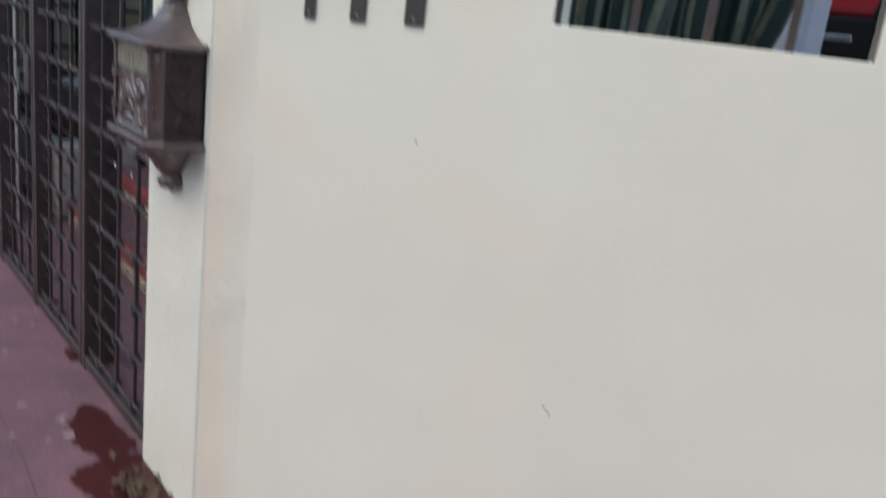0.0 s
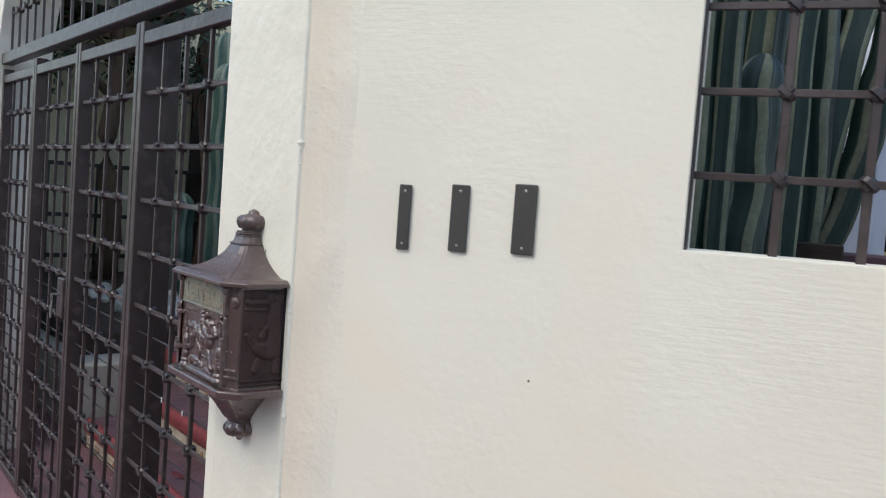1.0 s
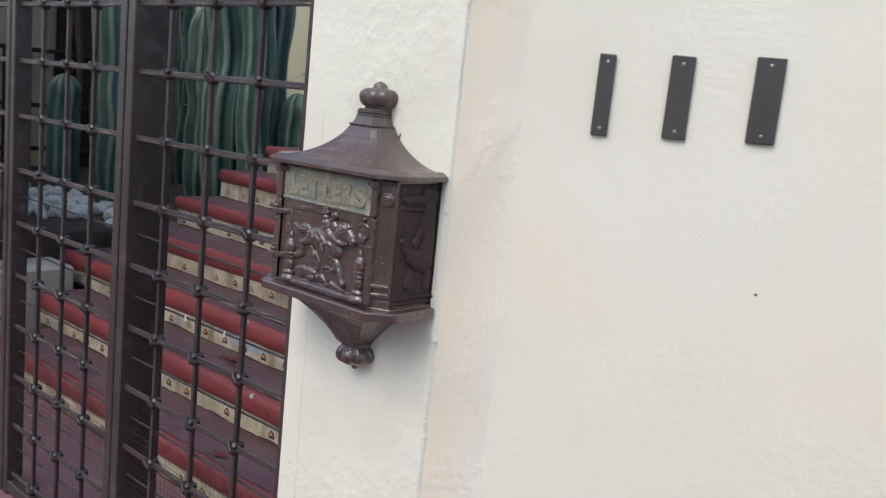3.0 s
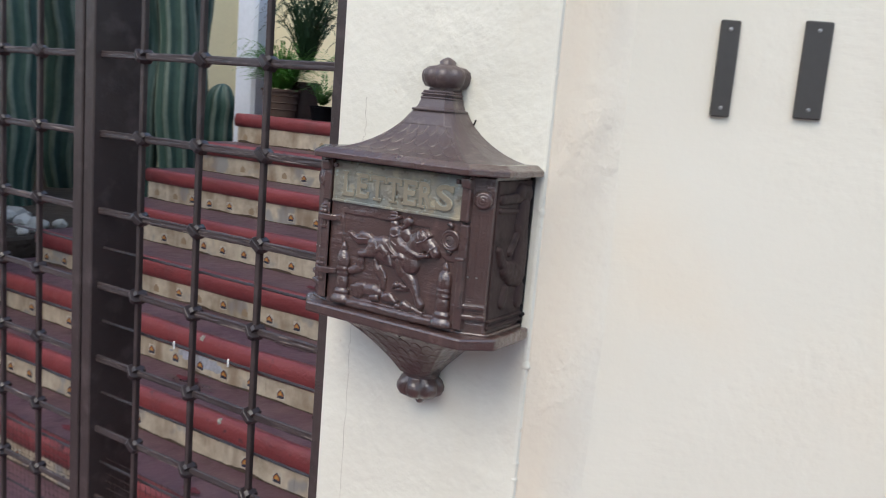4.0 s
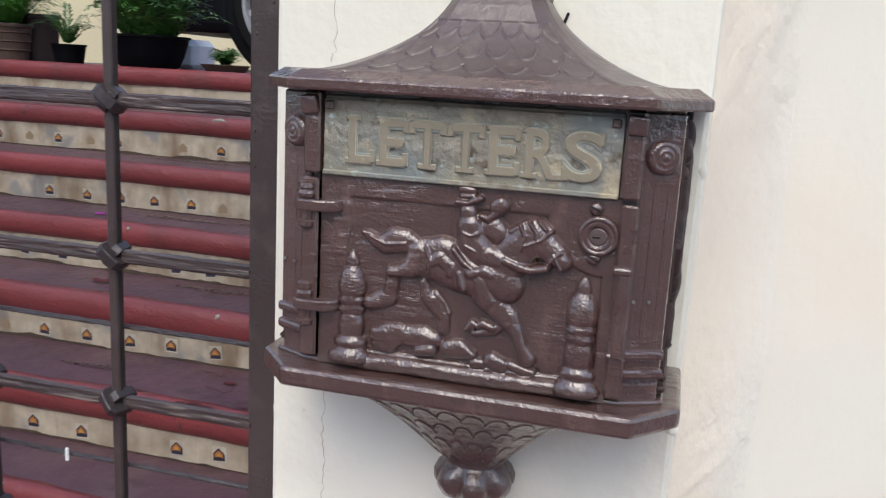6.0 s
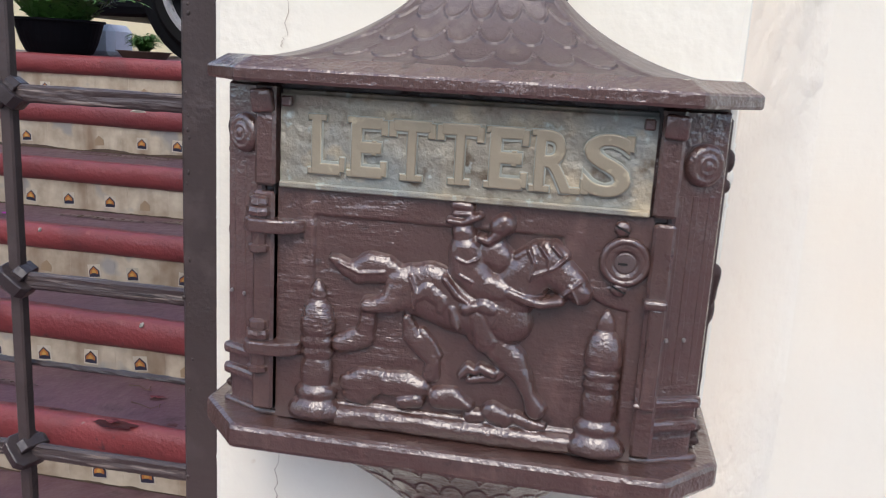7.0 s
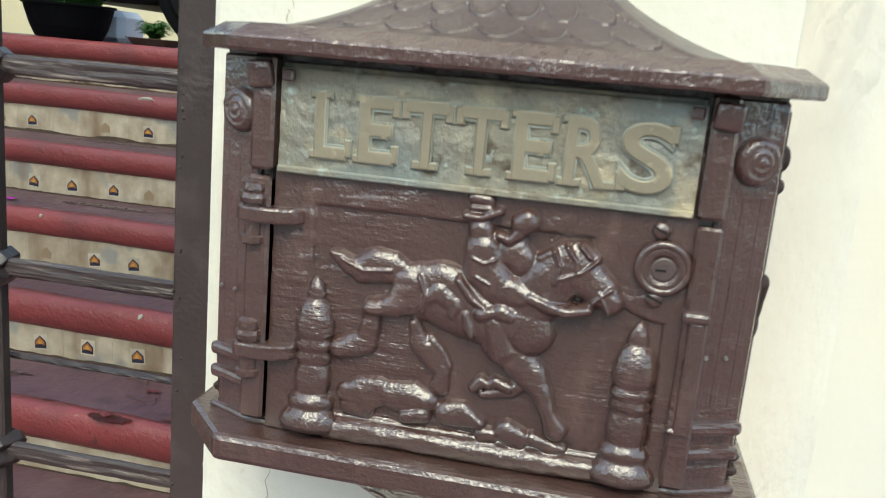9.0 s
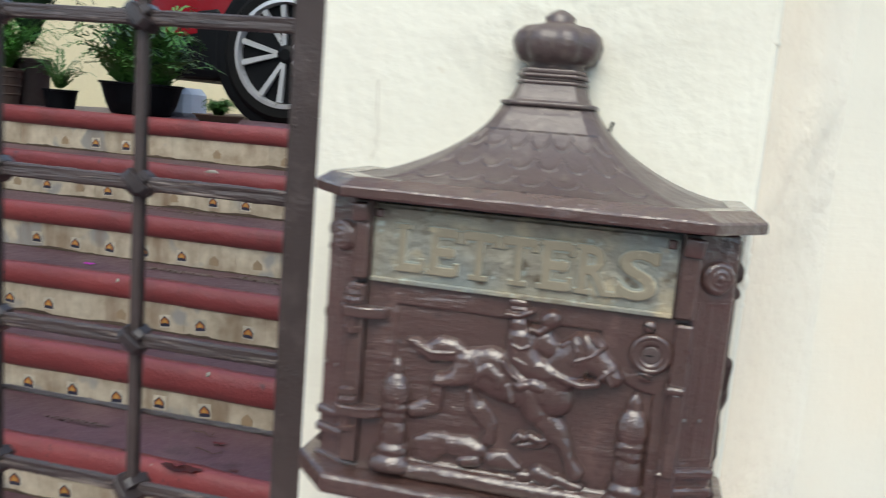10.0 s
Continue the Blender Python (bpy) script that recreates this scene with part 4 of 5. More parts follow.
def letter(ch, u0, u1, v0, v1, edge=0.0):
    cu = bpy.data.curves.new("letter", "FONT")
    cu.body, cu.extrude, cu.bevel_depth, cu.bevel_resolution, cu.resolution_u = ch, 0.03, 0.02, 1, 6
    cu.offset = 0.03 if edge else 0.004
    ob = new("letter_curve", cu)
    deps = bpy.context.evaluated_depsgraph_get()
    me = bpy.data.meshes.new_from_object(ob.evaluated_get(deps))
    bpy.data.objects.remove(ob)
    xs, ys = [v.co.x for v in me.vertices], [v.co.y for v in me.vertices]
    x0, x1, y0, y1 = min(xs), max(xs), min(ys), max(ys)
    inset = (0.003 if ch in "LETR" else 0) - edge
    for v in me.vertices:
        v.co = ((u0 + inset) + (v.co.x - x0) / (x1 - x0) * (u1 - u0 - 2 * inset), FY - 0.001 - (v.co.z + 0.05) / 0.1 * (0.0006 if edge else 0.0016), v0 - edge + (v.co.y - y0) / (y1 - y0) * (v1 - v0 + 2 * edge))
    bm = bmesh.new()
    bm.from_mesh(me)
    bpy.data.meshes.remove(me)
    w, h, s = u1 - u0, v1 - v0, 0.0042
    serif = {"L": [(0, 0.42, 0), (0, 0.5, 1), (0.86, 1, 0.18)], "E": [(0, 0.4, 0), (0, 0.4, 1), (0.84, 1, 0.16), (0.84, 1, 0.84), (0.62, 0.74, 0.5)], "T": [(0.26, 0.74, 0), (0, 0.16, 0.84), (0.84, 1, 0.84)], "R": [(0, 0.42, 0), (0, 0.3, 1), (0.68, 1.05, 0)], "S": [(0.84, 1.02, 0.86), (-0.02, 0.16, 0.14)]}
    for a, b, at in serif[ch]:
        tall = s if at in (0, 1) else s * 2.4
        zc = v0 + h * at
        zc = min(max(zc, v0 + tall / 2), v1 - tall / 2)
        box(u0 + w * a - edge, u0 + w * b + edge, FY - (0.0016 if edge else 0.0025), FY - 0.0002, zc - tall / 2 - edge, zc + tall / 2 + edge, 0.0005, bm)
    if edge:
        part("letter_edge", bm, verdigris, flap)
    else:
        part("letter", bm, brass_letter, flap)


cells = [(-0.104, -0.078), (-0.0765, -0.049), (-0.048, -0.0165), (-0.0155, 0.0155), (0.0165, 0.0445), (0.046, 0.0775), (0.0795, 0.110)]
for ch, (a, b) in zip("LETTERS", cells):
    letter(ch, a, b, 0.1865, 0.2265, 0.0006)
    letter(ch, a, b, 0.1865, 0.2265)

# jambs that leave a slit beside flap and door
for sx in (-1, 1):
    part("jamb", box(sx * 0.1334 - 0.0074, sx * 0.1334 + 0.0074, -0.1375, -0.120, 0.176, 0.245, 0.002), cast, LB)
    part("jamb", box(sx * 0.1349 - 0.0076, sx * 0.1349 + (0.0066 if sx > 0 else 0.0081), -0.1360, -0.120, 0.012, 0.172, 0.002), cast, LB)
    bm = box(-0.0075, 0.0075, -0.006, 0.006, -0.0085, 0.0075, 0.0022, seg=2)
    for v in bm.verts:
        v.co += Vector((0.0006, 0.0012, 0.0006)) * noise.noise(v.co * 170 + Vector((sx, 0, 0))) + Vector((0, 0.003 if v.co.z < 0 else 0, 0))
    part("jamb_corbel", moved(bm, pose(sx * 0.1345, -0.1385, 0.234, 0, 3 * sx, 0)), cast, LB, smooth=True)

# black strips fill the slits and stand in for the shade inside
for u0, u1, v0, v1 in ((-0.1280, -0.1262, 0.177, 0.242), (-0.1278, -0.1268, 0.012, 0.177), (0.1262, 0.1280, 0.176, 0.242), (0.1290, 0.1299, 0.012, 0.050)):
    part("slit", box(u0, u1, -0.1335, -0.125, v0, v1), dark_gap, LB, "black strip standing in for the shade in the slits round flap and door")
# door with a sunk panel
DY = -0.130


def door_height(u, v):
    edge = lambda a, b, w=0.0022: max(0.0, min(1.0, (a - b) / w))
    # sunk field with one scooped corner round the lock
    inside = min(edge(u, -0.100), edge(0.118, u), edge(v, 0.022), edge(0.158, v))
    d = math.hypot(u - 0.118, v - 0.158)
    inside = min(inside, edge(d, 0.046))
    return -0.0042 * inside + 0.0007 * noise.noise(Vector((u * 70, v * 110, 0)))


door = part("door", relief(-0.126, 0.128, 0.006, 0.1755, 190, 130, door_height, DY), cast, LB, "hinged front door with a sunk field", smooth=True)
part("door_edge", box(-0.1265, 0.1285, DY + 0.003, DY + 0.008, 0.0055, 0.1757, 0.001), cast, door)

# galloping mass in relief, as plain smooth limbs: height, then (across, up, half width), in millimetres
HIND = [
    (7.5, (-85.9, 128.4, 2.7), (-81.7, 126.3, 4.3), (-73.9, 121.2, 5.9), (-66.4, 120.1, 8.2), (-58.2, 123.5, 10.0), (-48.2, 123.7, 9.0), (-36.6, 122.2, 5.1)),
    (10.0, (-35.5, 116.4, 10.2), (-27.5, 111.4, 15.5), (-16.0, 111.2, 17.6), (0.8, 104.5, 16.8), (19.0, 99.0, 15.4)),
    (10.5, (-33.0, 110.0, 14.7), (-42.4, 102.0, 8.1), (-50.9, 98.5, 5.6), (-59.0, 97.8, 5.3)),
    (7.0, (-59.2, 95.7, 5.6), (-59.1, 83.7, 5.6), (-61.9, 72.9, 7.0), (-69.7, 70.0, 7.4), (-78.2, 66.7, 6.8)),
    (6.0, (-31.0, 90.0, 3.5), (-26.6, 78.0, 6.5), (-15.8, 67.5, 6.8), (-10.9, 60.7, 4.5), (-12.2, 51.4, 5.8)),
    (5.0, (-19.6, 81.8, 3.2), (-13.1, 74.8, 3.5), (-7.7, 66.0, 2.9)),
]
FORE = [
    (12.0, (31.5, 101.4, 15.2), (39.3, 95.9, 13.9)),
    (11.2, (37.0, 108.7, 13.6), (48.9, 128.1, 14.8), (58.4, 138.8, 13.1)),
    (11.8, (60.4, 140.0, 12.2), (71.3, 132.5, 11.0), (80.4, 125.8, 9.6), (85.5, 120.8, 7.4)),
    (9.0, (42.8, 141.7, 3.6), (54.3, 148.7, 4.7), (66.2, 150.1, 4.6), (74.3, 145.5, 3.5)),
    (13.2, (74.9, 120.3, 1.8), (84.6, 129.5, 1.7)),
    (13.0, (54.6, 132.0, 1.8), (67.7, 137.8, 1.7), (74.9, 144.9, 1.4)),
]
SHANKS = [
    (9.5, (20.3, 84.8, 8.1), (32.2, 78.1, 9.2), (43.4, 69.0, 9.2), (52.0, 57.4, 6.1), (56.7, 46.1, 4.6), (62.3, 35.6, 6.7)),
    (5.0, (29.6, 72.7, 5.0), (39.6, 62.3, 4.0), (33.0, 54.4, 3.4), (15.4, 50.9, 2.9)),
    (7.0, (9.2, 54.1, 2.9), (13.9, 59.7, 3.8), (19.0, 57.7, 2.8), (22.6, 61.0, 3.4), (31.1, 57.5, 3.7)),
]
UPPER = [
    (9.0, (-0.9, 172.9, 3.9), (8.5, 172.6, 3.9)),
    (9.6, (-1.0, 167.2, 2.4), (9.6, 167.7, 2.4)),
    (11.0, (-4.3, 162.5, 2.8), (5.1, 161.9, 3.0), (15.3, 166.8, 3.0)),
    (10.5, (5.2, 154.4, 7.3), (6.2, 150.0, 6.7)),
    (12.8, (7.6, 142.2, 10.4), (9.6, 130.6, 11.6), (20.1, 120.2, 10.1), (33.9, 117.4, 8.2)),
    (9.2, (25.8, 142.2, 10.2), (30.8, 138.6, 9.0)),
    (11.2, (16.7, 152.5, 2.7), (22.5, 150.3, 3.3), (28.2, 155.1, 3.9)),
    (12.0, (30.0, 161.2, 7.1), (32.3, 162.8, 7.1)),
]
STRAPS = [
    (13.8, (38.2, 118.0, 4.5), (48.9, 114.2, 4.5), (60.0, 111.8, 3.9), (72.5, 114.8, 3.8)),
    (13.4, (10.5, 103.5, 5.3), (16.1, 105.6, 4.3)),
    (14.0, (23.0, 106.8, 6.4), (28.0, 104.9, 5.2)),
    (12.4, (19.1, 98.0, 6.8), (23.3, 86.9, 8.0), (24.8, 81.8, 8.7)),
    (11.8, (-24.0, 108.8, 5.1), (-16.2, 113.2, 7.6), (-5.9, 106.3, 6.3), (-7.0, 101.1, 3.8)),
    (12.6, (-4.7, 122.9, 2.5), (3.9, 112.5, 3.4), (11.7, 107.9, 2.5)),
    (12.2, (1.0, 102.2, 3.1), (3.3, 94.1, 3.8), (5.4, 89.4, 2.5)),
    (13.4, (50.0, 148.2, 1.5), (54.0, 139.4, 1.8), (52.2, 128.1, 1.5)),
    (13.4, (57.2, 151.3, 1.5), (63.1, 143.6, 1.8), (63.5, 135.8, 1.2)),
    (13.0, (65.1, 152.2, 1.5), (71.2, 146.1, 1.5)),
    (8.9, (-78.7, 126.0, 1.3), (-65.0, 120.4, 2.0), (-46.9, 122.7, 2.0)),
    (14.2, (2.4, 138.4, 1.2), (9.8, 135.5, 1.5), (15.8, 138.2, 1.2)),
    (14.2, (5.3, 127.3, 1.2), (14.1, 123.2, 1.6)),
    (12.4, (-28.8, 121.7, 1.3), (-24.8, 111.7, 1.9), (-25.6, 100.0, 1.6)),
    (13.2, (78.0, 126.7, 1.5), (84.6, 114.9, 1.5)),
    (12.8, (33.3, 103.1, 1.2), (29.7, 92.7, 1.6)),
]
GROUND = [
    (6.5, (-71.3, 37.8, 6.8), (-61.5, 37.6, 10.8), (-51.3, 41.0, 8.7)),
    (6.0, (-68.8, 31.0, 6.8), (-61.0, 30.0, 7.5)),
    (7.0, (-42.6, 40.6, 8.0), (-28.9, 41.0, 9.2), (-18.7, 40.8, 6.5)),
    (8.5, (-31.5, 29.1, 4.6), (-21.4, 31.5, 5.3)),
    (7.5, (-5.8, 34.8, 7.1), (3.5, 35.6, 7.7), (15.5, 32.3, 3.8)),
    (6.5, (17.8, 24.5, 5.1), (24.4, 25.0, 4.5)),
    (8.0, (32.3, 29.1, 6.9), (40.7, 26.0, 6.3)),
    (7.0, (48.7, 27.4, 4.4), (60.4, 24.1, 4.3), (68.5, 23.8, 2.5)),
    (9.5, (-83.1, 12.1, 7.0), (-35.5, 13.2, 7.0), (8.9, 12.3, 7.1), (52.0, 12.4, 6.9), (96.7, 13.7, 6.0)),
]


def limbs(rows, U, V, sharp=2.6):
    """Height over the field for chains of tapered round limbs, each lying over the ones before."""
    top = np.full(U.shape, -0.002)
    for h, *chain in rows:
        best = np.full(U.shape, 9.0)
        for (a, b, r0), (c, d, r1) in zip(chain, chain[1:]):
            dx, dy = c - a, d - b
            f = np.clip(((U - a) * dx + (V - b) * dy) / (dx * dx + dy * dy + 1e-9), 0, 1)
            best = np.minimum(best, np.hypot(U - a - f * dx, V - b - f * dy) / (r0 + f * (r1 - r0)))
        best = best / 1.22
        body = np.where(best < 1, h * np.clip(1 - best ** sharp, 0, 1) ** 0.5, -2 * np.clip((best - 1) * 3, 0, 1)) / 1000
        # a soft seam where one limb meets another
        k = 0.0009
        mix = np.clip(0.5 + 0.5 * (body - top) / k, 0, 1)
        top = np.where((body > 0) & (top > 0), top * (1 - mix) + body * mix + 0.25 * k * mix * (1 - mix), np.maximum(top, body))
    soft = np.pad(top, 1, mode="edge")
    soft = (soft[:-2, 1:-1] + soft[2:, 1:-1] + soft[1:-1, :-2] + soft[1:-1, 2:] + 2 * soft[1:-1, 1:-1]) / 6
    return np.where(top > 0.0015, soft, top)


def cast_limbs(rows, u0, u1, v0, v1, step, y, grain=0.0004):
    """The raised skin of such a field, facing -y."""
    nu, nv = round((u1 - u0) / step), round((v1 - v0) / step)
    U, V = np.meshgrid(np.linspace(u0, u1, nu + 1), np.linspace(v0, v1, nv + 1))
    H = limbs(rows, U * 1000, V * 1000)
    keep = np.maximum(np.maximum(H[:-1, :-1], H[1:, :-1]), np.maximum(H[:-1, 1:], H[1:, 1:])) > 0
    bm, verts = bmesh.new(), {}

    def vert(j, i):
        if (j, i) not in verts:
            w = grain * noise.noise(Vector((U[j, i] * 110, V[j, i] * 110, 1))) if H[j, i] > 0 else 0
            verts[j, i] = bm.verts.new((U[j, i], y - H[j, i] - w, V[j, i]))
        return verts[j, i]
    for j, i in zip(*np.nonzero(keep)):
        bm.faces.new((vert(j, i), vert(j, i + 1), vert(j + 1, i + 1), vert(j + 1, i)))
    return bm


part("relief", cast_limbs(HIND + FORE + SHANKS + UPPER + STRAPS, -0.092, 0.096, 0.026, 0.180, 0.0007, DY + 0.0040), cast, door, "raised cast relief of plain smooth limbs", smooth=True)
part("ground_relief", cast_limbs(GROUND, -0.092, 0.104, 0.004, 0.052, 0.0007, DY + 0.0036, 0.0008), cast, door, "raised rocky ground in the relief", smooth=True)


def bollard():
    prof = [(0.0200, 0), (0.0210, 0.004), (0.0188, 0.009), (0.0152, 0.0125), (0.0138, 0.0135), (0.0156, 0.016), (0.0158, 0.019), (0.0130, 0.0225), (0.0114, 0.0235), (0.0114, 0.025), (0.0124, 0.030), (0.0120, 0.038), (0.0106, 0.0425),
            (0.0100, 0.0435), (0.0122, 0.046), (0.0124, 0.049), (0.0106, 0.0515), (0.0106, 0.052), (0.0127, 0.0545), (0.0128, 0.0575), (0.0108, 0.060), (0.0110, 0.0605), (0.0129, 0.064), (0.0131, 0.069), (0.0120, 0.076),
            (0.0098, 0.082), (0.0070, 0.0855), (0.0058, 0.086), (0.0066, 0.088), (0.0060, 0.092), (0.0035, 0.0975), (0.0008, 0.101)]
    return lathe(prof, 24)


for u, v in ((-0.0958, 0.011), (0.1043, 0.0105)):
    bm = bollard()
    moved(bm, Matrix.Translation((u, DY + 0.0015, v)) @ Matrix.Diagonal((1, 0.7, 1, 1)))
    part("bollard", bm, cast, door, "turned bollard in relief", smooth=True)

lock = part("lock", lathe([(0.0165, 0), (0.0165, 0.003), (0.0135, 0.006), (0.0125, 0.0045), (0.0115, 0.0045), (0.0085, 0.0065), (0.0082, 0.0048), (0.007, 0.005)], 32, pose(0.112, DY - 0.0005, 0.145, 90)), cast, door, "round lock escutcheon", smooth=True)
part("lock_cylinder", lathe([(0.0068, 0), (0.0068, 0.0006), (0.006, 0.001)], 24, pose(0.112, DY - 0.0052, 0.145, 90)), cast_worn, lock)
part("keyhole", box(0.1075, 0.1135, DY - 0.0068, DY - 0.005, 0.1438, 0.1452), dark_gap, lock)
for u, v in ((0.1085, 0.1665), (0.1095, 0.1265)):
    s = part("screw", lathe([(0.0055, 0), (0.0052, 0.002), (0.003, 0.0034)], 20, pose(u, DY - 0.0005, v, 90)), cast, lock, smooth=True)
    part("screw_slot", moved(box(-0.005, 0.005, -0.0008, 0.0006, -0.0006, 0.0006), Matrix.Translation((u, DY - 0.0034, v)) @ pose(0, 0, 0, 0, 25, 0)), dark_gap, s)

# hinges: a flat tongue with a rounded end on the door, and a pin with nuts at the corner
for v in (0.1488, 0.0605):
    plan = [(-0.148, DY + 0.004), (-0.148, DY - 0.008), (-0.143, DY - 0.0125), (-0.130, DY - 0.0135), (-0.118, DY - 0.0115), (-0.110, DY - 0.007), (-0.1055, DY - 0.001), (-0.1055, DY + 0.004)]
    h = part("hinge", prism(plan, v - 0.0052, v + 0.0048, 0.0018), cast, door)
    pin = lathe([(0.0070, -0.020), (0.0085, -0.0185), (0.0085, -0.0150), (0.0065, -0.0140), (0.0068, -0.006), (0.0068, 0.0055), (0.0092, 0.0065), (0.0098, 0.0095), (0.0090, 0.0125), (0.0072, 0.0130), (0.0080, 0.0145), (0.0074, 0.0185), (0.0045, 0.0200)], 9, pose(-0.1375, -0.1335, v))
    for q in pin.verts:
        q.co += Vector((1, 1, 0.6)) * 0.0007 * noise.noise(q.co * 260)
    part("hinge_pin", pin, cast, h)

# a raised strip with a small cap beside the door
strip = part("keeper_strip", box(0.1300, 0.1402, -0.1395, -0.125, 0.047, 0.118, 0.0022, seg=2), cast, LB)
part("keeper_cap", box(0.1255, 0.1412, -0.1415, -0.126, 0.1165, 0.1232, 0.0022, seg=2), cast, strip)
part("keeper_stub", box(0.1262, 0.1345, -0.1385, -0.127, 0.0475, 0.0510, 0.0012), cast, strip)

# corner posts, bosses and mouldings
SIDE = [
    (6.0, (-41.3, 211.5, 7.1), (10.9, 213.6, 7.9)),
    (5.0, (-43.6, 195.2, 4.3), (4.8, 193.5, 4.3)),
    (8.0, (14.0, 223.0, 11.6), (34.0, 218.7, 13.1)),
    (8.5, (27.3, 199.1, 13.1), (25.8, 166.4, 16.0), (30.4, 137.1, 16.1), (28.4, 106.4, 17.7)),
    (7.0, (-39.1, 135.4, 5.7), (-27.7, 117.2, 7.9), (-8.6, 103.5, 8.0)),
    (9.0, (-14.3, 103.8, 11.6), (8.4, 96.4, 17.5), (26.6, 95.3, 19.2)),
    (6.5, (27.1, 177.3, 5.8), (-4.8, 129.4, 5.8)),
    (6.5, (-9.5, 73.2, 6.5), (-14.6, 51.8, 8.7)),
    (7.0, (39.1, 70.9, 8.9), (37.3, 48.8, 10.4)),
]
for sx in (-1, 1):
    a, b = Vector((sx * 0.136, -0.126, 0)), Vector((sx * 0.169, -0.111, 0))
    mid, along = (a + b) / 2, (b - a).normalized()
    out = Vector((along.y * sx, -along.x * sx, 0))
    if out.y > 0:
        out = -out
    X = along * sx
    M = Matrix(((X.x, -out.x, 0, mid.x), (X.y, -out.y, 0, mid.y), (0, 0, 1, 0), (0, 0, 0, 1)))
    post = part("corner_post", moved(box(-0.0182, 0.0182, -0.003, 0.004, 0.03, 0.244, 0.0015), M), cast, LB)
    for u in (-0.0125, -0.0015, 0.0100):
        part("flute", moved(box(u - 0.0022, u + 0.0022, -0.0034, -0.0025, 0.062, 0.190, 0.0004), M), cast, post)
    part("boss", moved(lathe([(0.0142, 0), (0.0138, 0.003), (0.0115, 0.0062), (0.0092, 0.0066), (0.0080, 0.0058), (0.0062, 0.0074), (0.0048, 0.0078), (0.0036, 0.0068), (0.0022, 0.0082), (0.0008, 0.0086)], 28, pose(0.001, -0.0025, 0.210, 90)), M), cast, post, "round boss", smooth=True)
    for v in (0.034, 0.050):
        part("foot_moulding", moved(box(-0.0192, 0.0192, -0.0075, 0.003, v - 0.005, v + 0.004, 0.003, seg=2), M), cast, post)
    for u in (-0.012, 0.001):
        part("rivet", moved(lathe([(0.0016, 0), (0.0012, 0.0012)], 8, pose(u, -0.0045, 0.094, 90)), M), steel, post)
    # side panel with its own plain relief, in the darker side enamel
    S = Matrix(((0, -sx, 0, sx * 0.169), (sx, 0, 0, -0.055), (0, 0, 1, 0), (0, 0, 0, 1))) if sx < 0 else Matrix(((0, -1, 0, 0.169), (1, 0, 0, -0.055), (0, 0, 1, 0), (0, 0, 0, 1)))
    if sx < 0:
        S = Matrix(((0, 1, 0, -0.169), (-1, 0, 0, -0.055), (0, 0, 1, 0), (0, 0, 0, 1)))
    panel = part("side_panel", moved(box(-0.052, 0.052, -0.003, 0.003, 0.012, 0.240, 0.0015), S), cast_shaded, LB)
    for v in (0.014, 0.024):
        part("panel_foot", moved(box(-0.053, 0.052, -0.0065, 0.002, v, v + 0.006, 0.002), S), cast_shaded, panel)
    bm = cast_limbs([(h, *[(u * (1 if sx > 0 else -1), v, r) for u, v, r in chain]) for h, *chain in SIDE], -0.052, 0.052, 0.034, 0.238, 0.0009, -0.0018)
    part("side_relief", moved(bm, S), cast_shaded, panel, "raised cast relief of plain rounded shapes", smooth=True)

# black beads painted in for the shadow gap behind the box
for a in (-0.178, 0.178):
    part("dark_joint", ridge(a * 0.96, -0.001, 0.010, 5.0 + a, -0.01, 0.246, 0.45), dark_gap, LB, "black ragged bead standing in for the shade between box and wall", smooth=True)

# ---- yard: planter, stones, cacti, pots, columns, house, car ----
tagged(part("wall_yard_left", box(1.18, 13, 9.3, 9.5, -0.1, 3.6), yellow_wall), "yellow plastered yard wall", "wall", kind="structure")
tagged(part("wall_yard_back", box(7.2, 7.45, 1.0, 9.3, 0.0, 3.6), yellow_wall), "yellow plastered house wall", "wall", kind="structure")
tagged(part("planter", box(1.5, 7.2, 5.90, 9.3, 0, 0.62, 0.015), soil), "planted soil bed beside the stairs", "planter")
tagged(part("planter_kerb", box(1.40, 1.92, 5.62, 9.3, 0, 0.47, 0.015), greyed_plaster), "low cream plastered planter kerb beside the stairs", "planter")


def rock(r, seed):
    bm = bmesh.new()
    bmesh.ops.create_icosphere(bm, subdivisions=2, radius=r)
    for v in bm.verts:
        v.co *= 1 + 0.35 * noise.noise(v.co * (1.1 / r) + Vector((seed * 3.7, 0, 0)))
        v.co.z *= 0.75
    return bm


rocks = []
for i in range(6):
    ob = part("stone", rock(0.05, i), stone_white)
    rocks.append(ob.data)
    bpy.data.objects.remove(ob)
for i in range(90):
    x, y = rng.uniform(1.95, 2.6), rng.uniform(5.98, 7.9)
    s = rng.uniform(0.6, 1.3)
    ob = new("stone", rocks[i % 6])
    ob.matrix_world = pose(x, y, 0.62 + 0.028 * s, rng.uniform(-20, 20), rng.uniform(-20, 20), rng.uniform(0, 360)) @ Matrix.Diagonal((s, s, s, 1))
    tagged(ob, "rough white stone lying in the planter", "stone", "white stones in the planter")


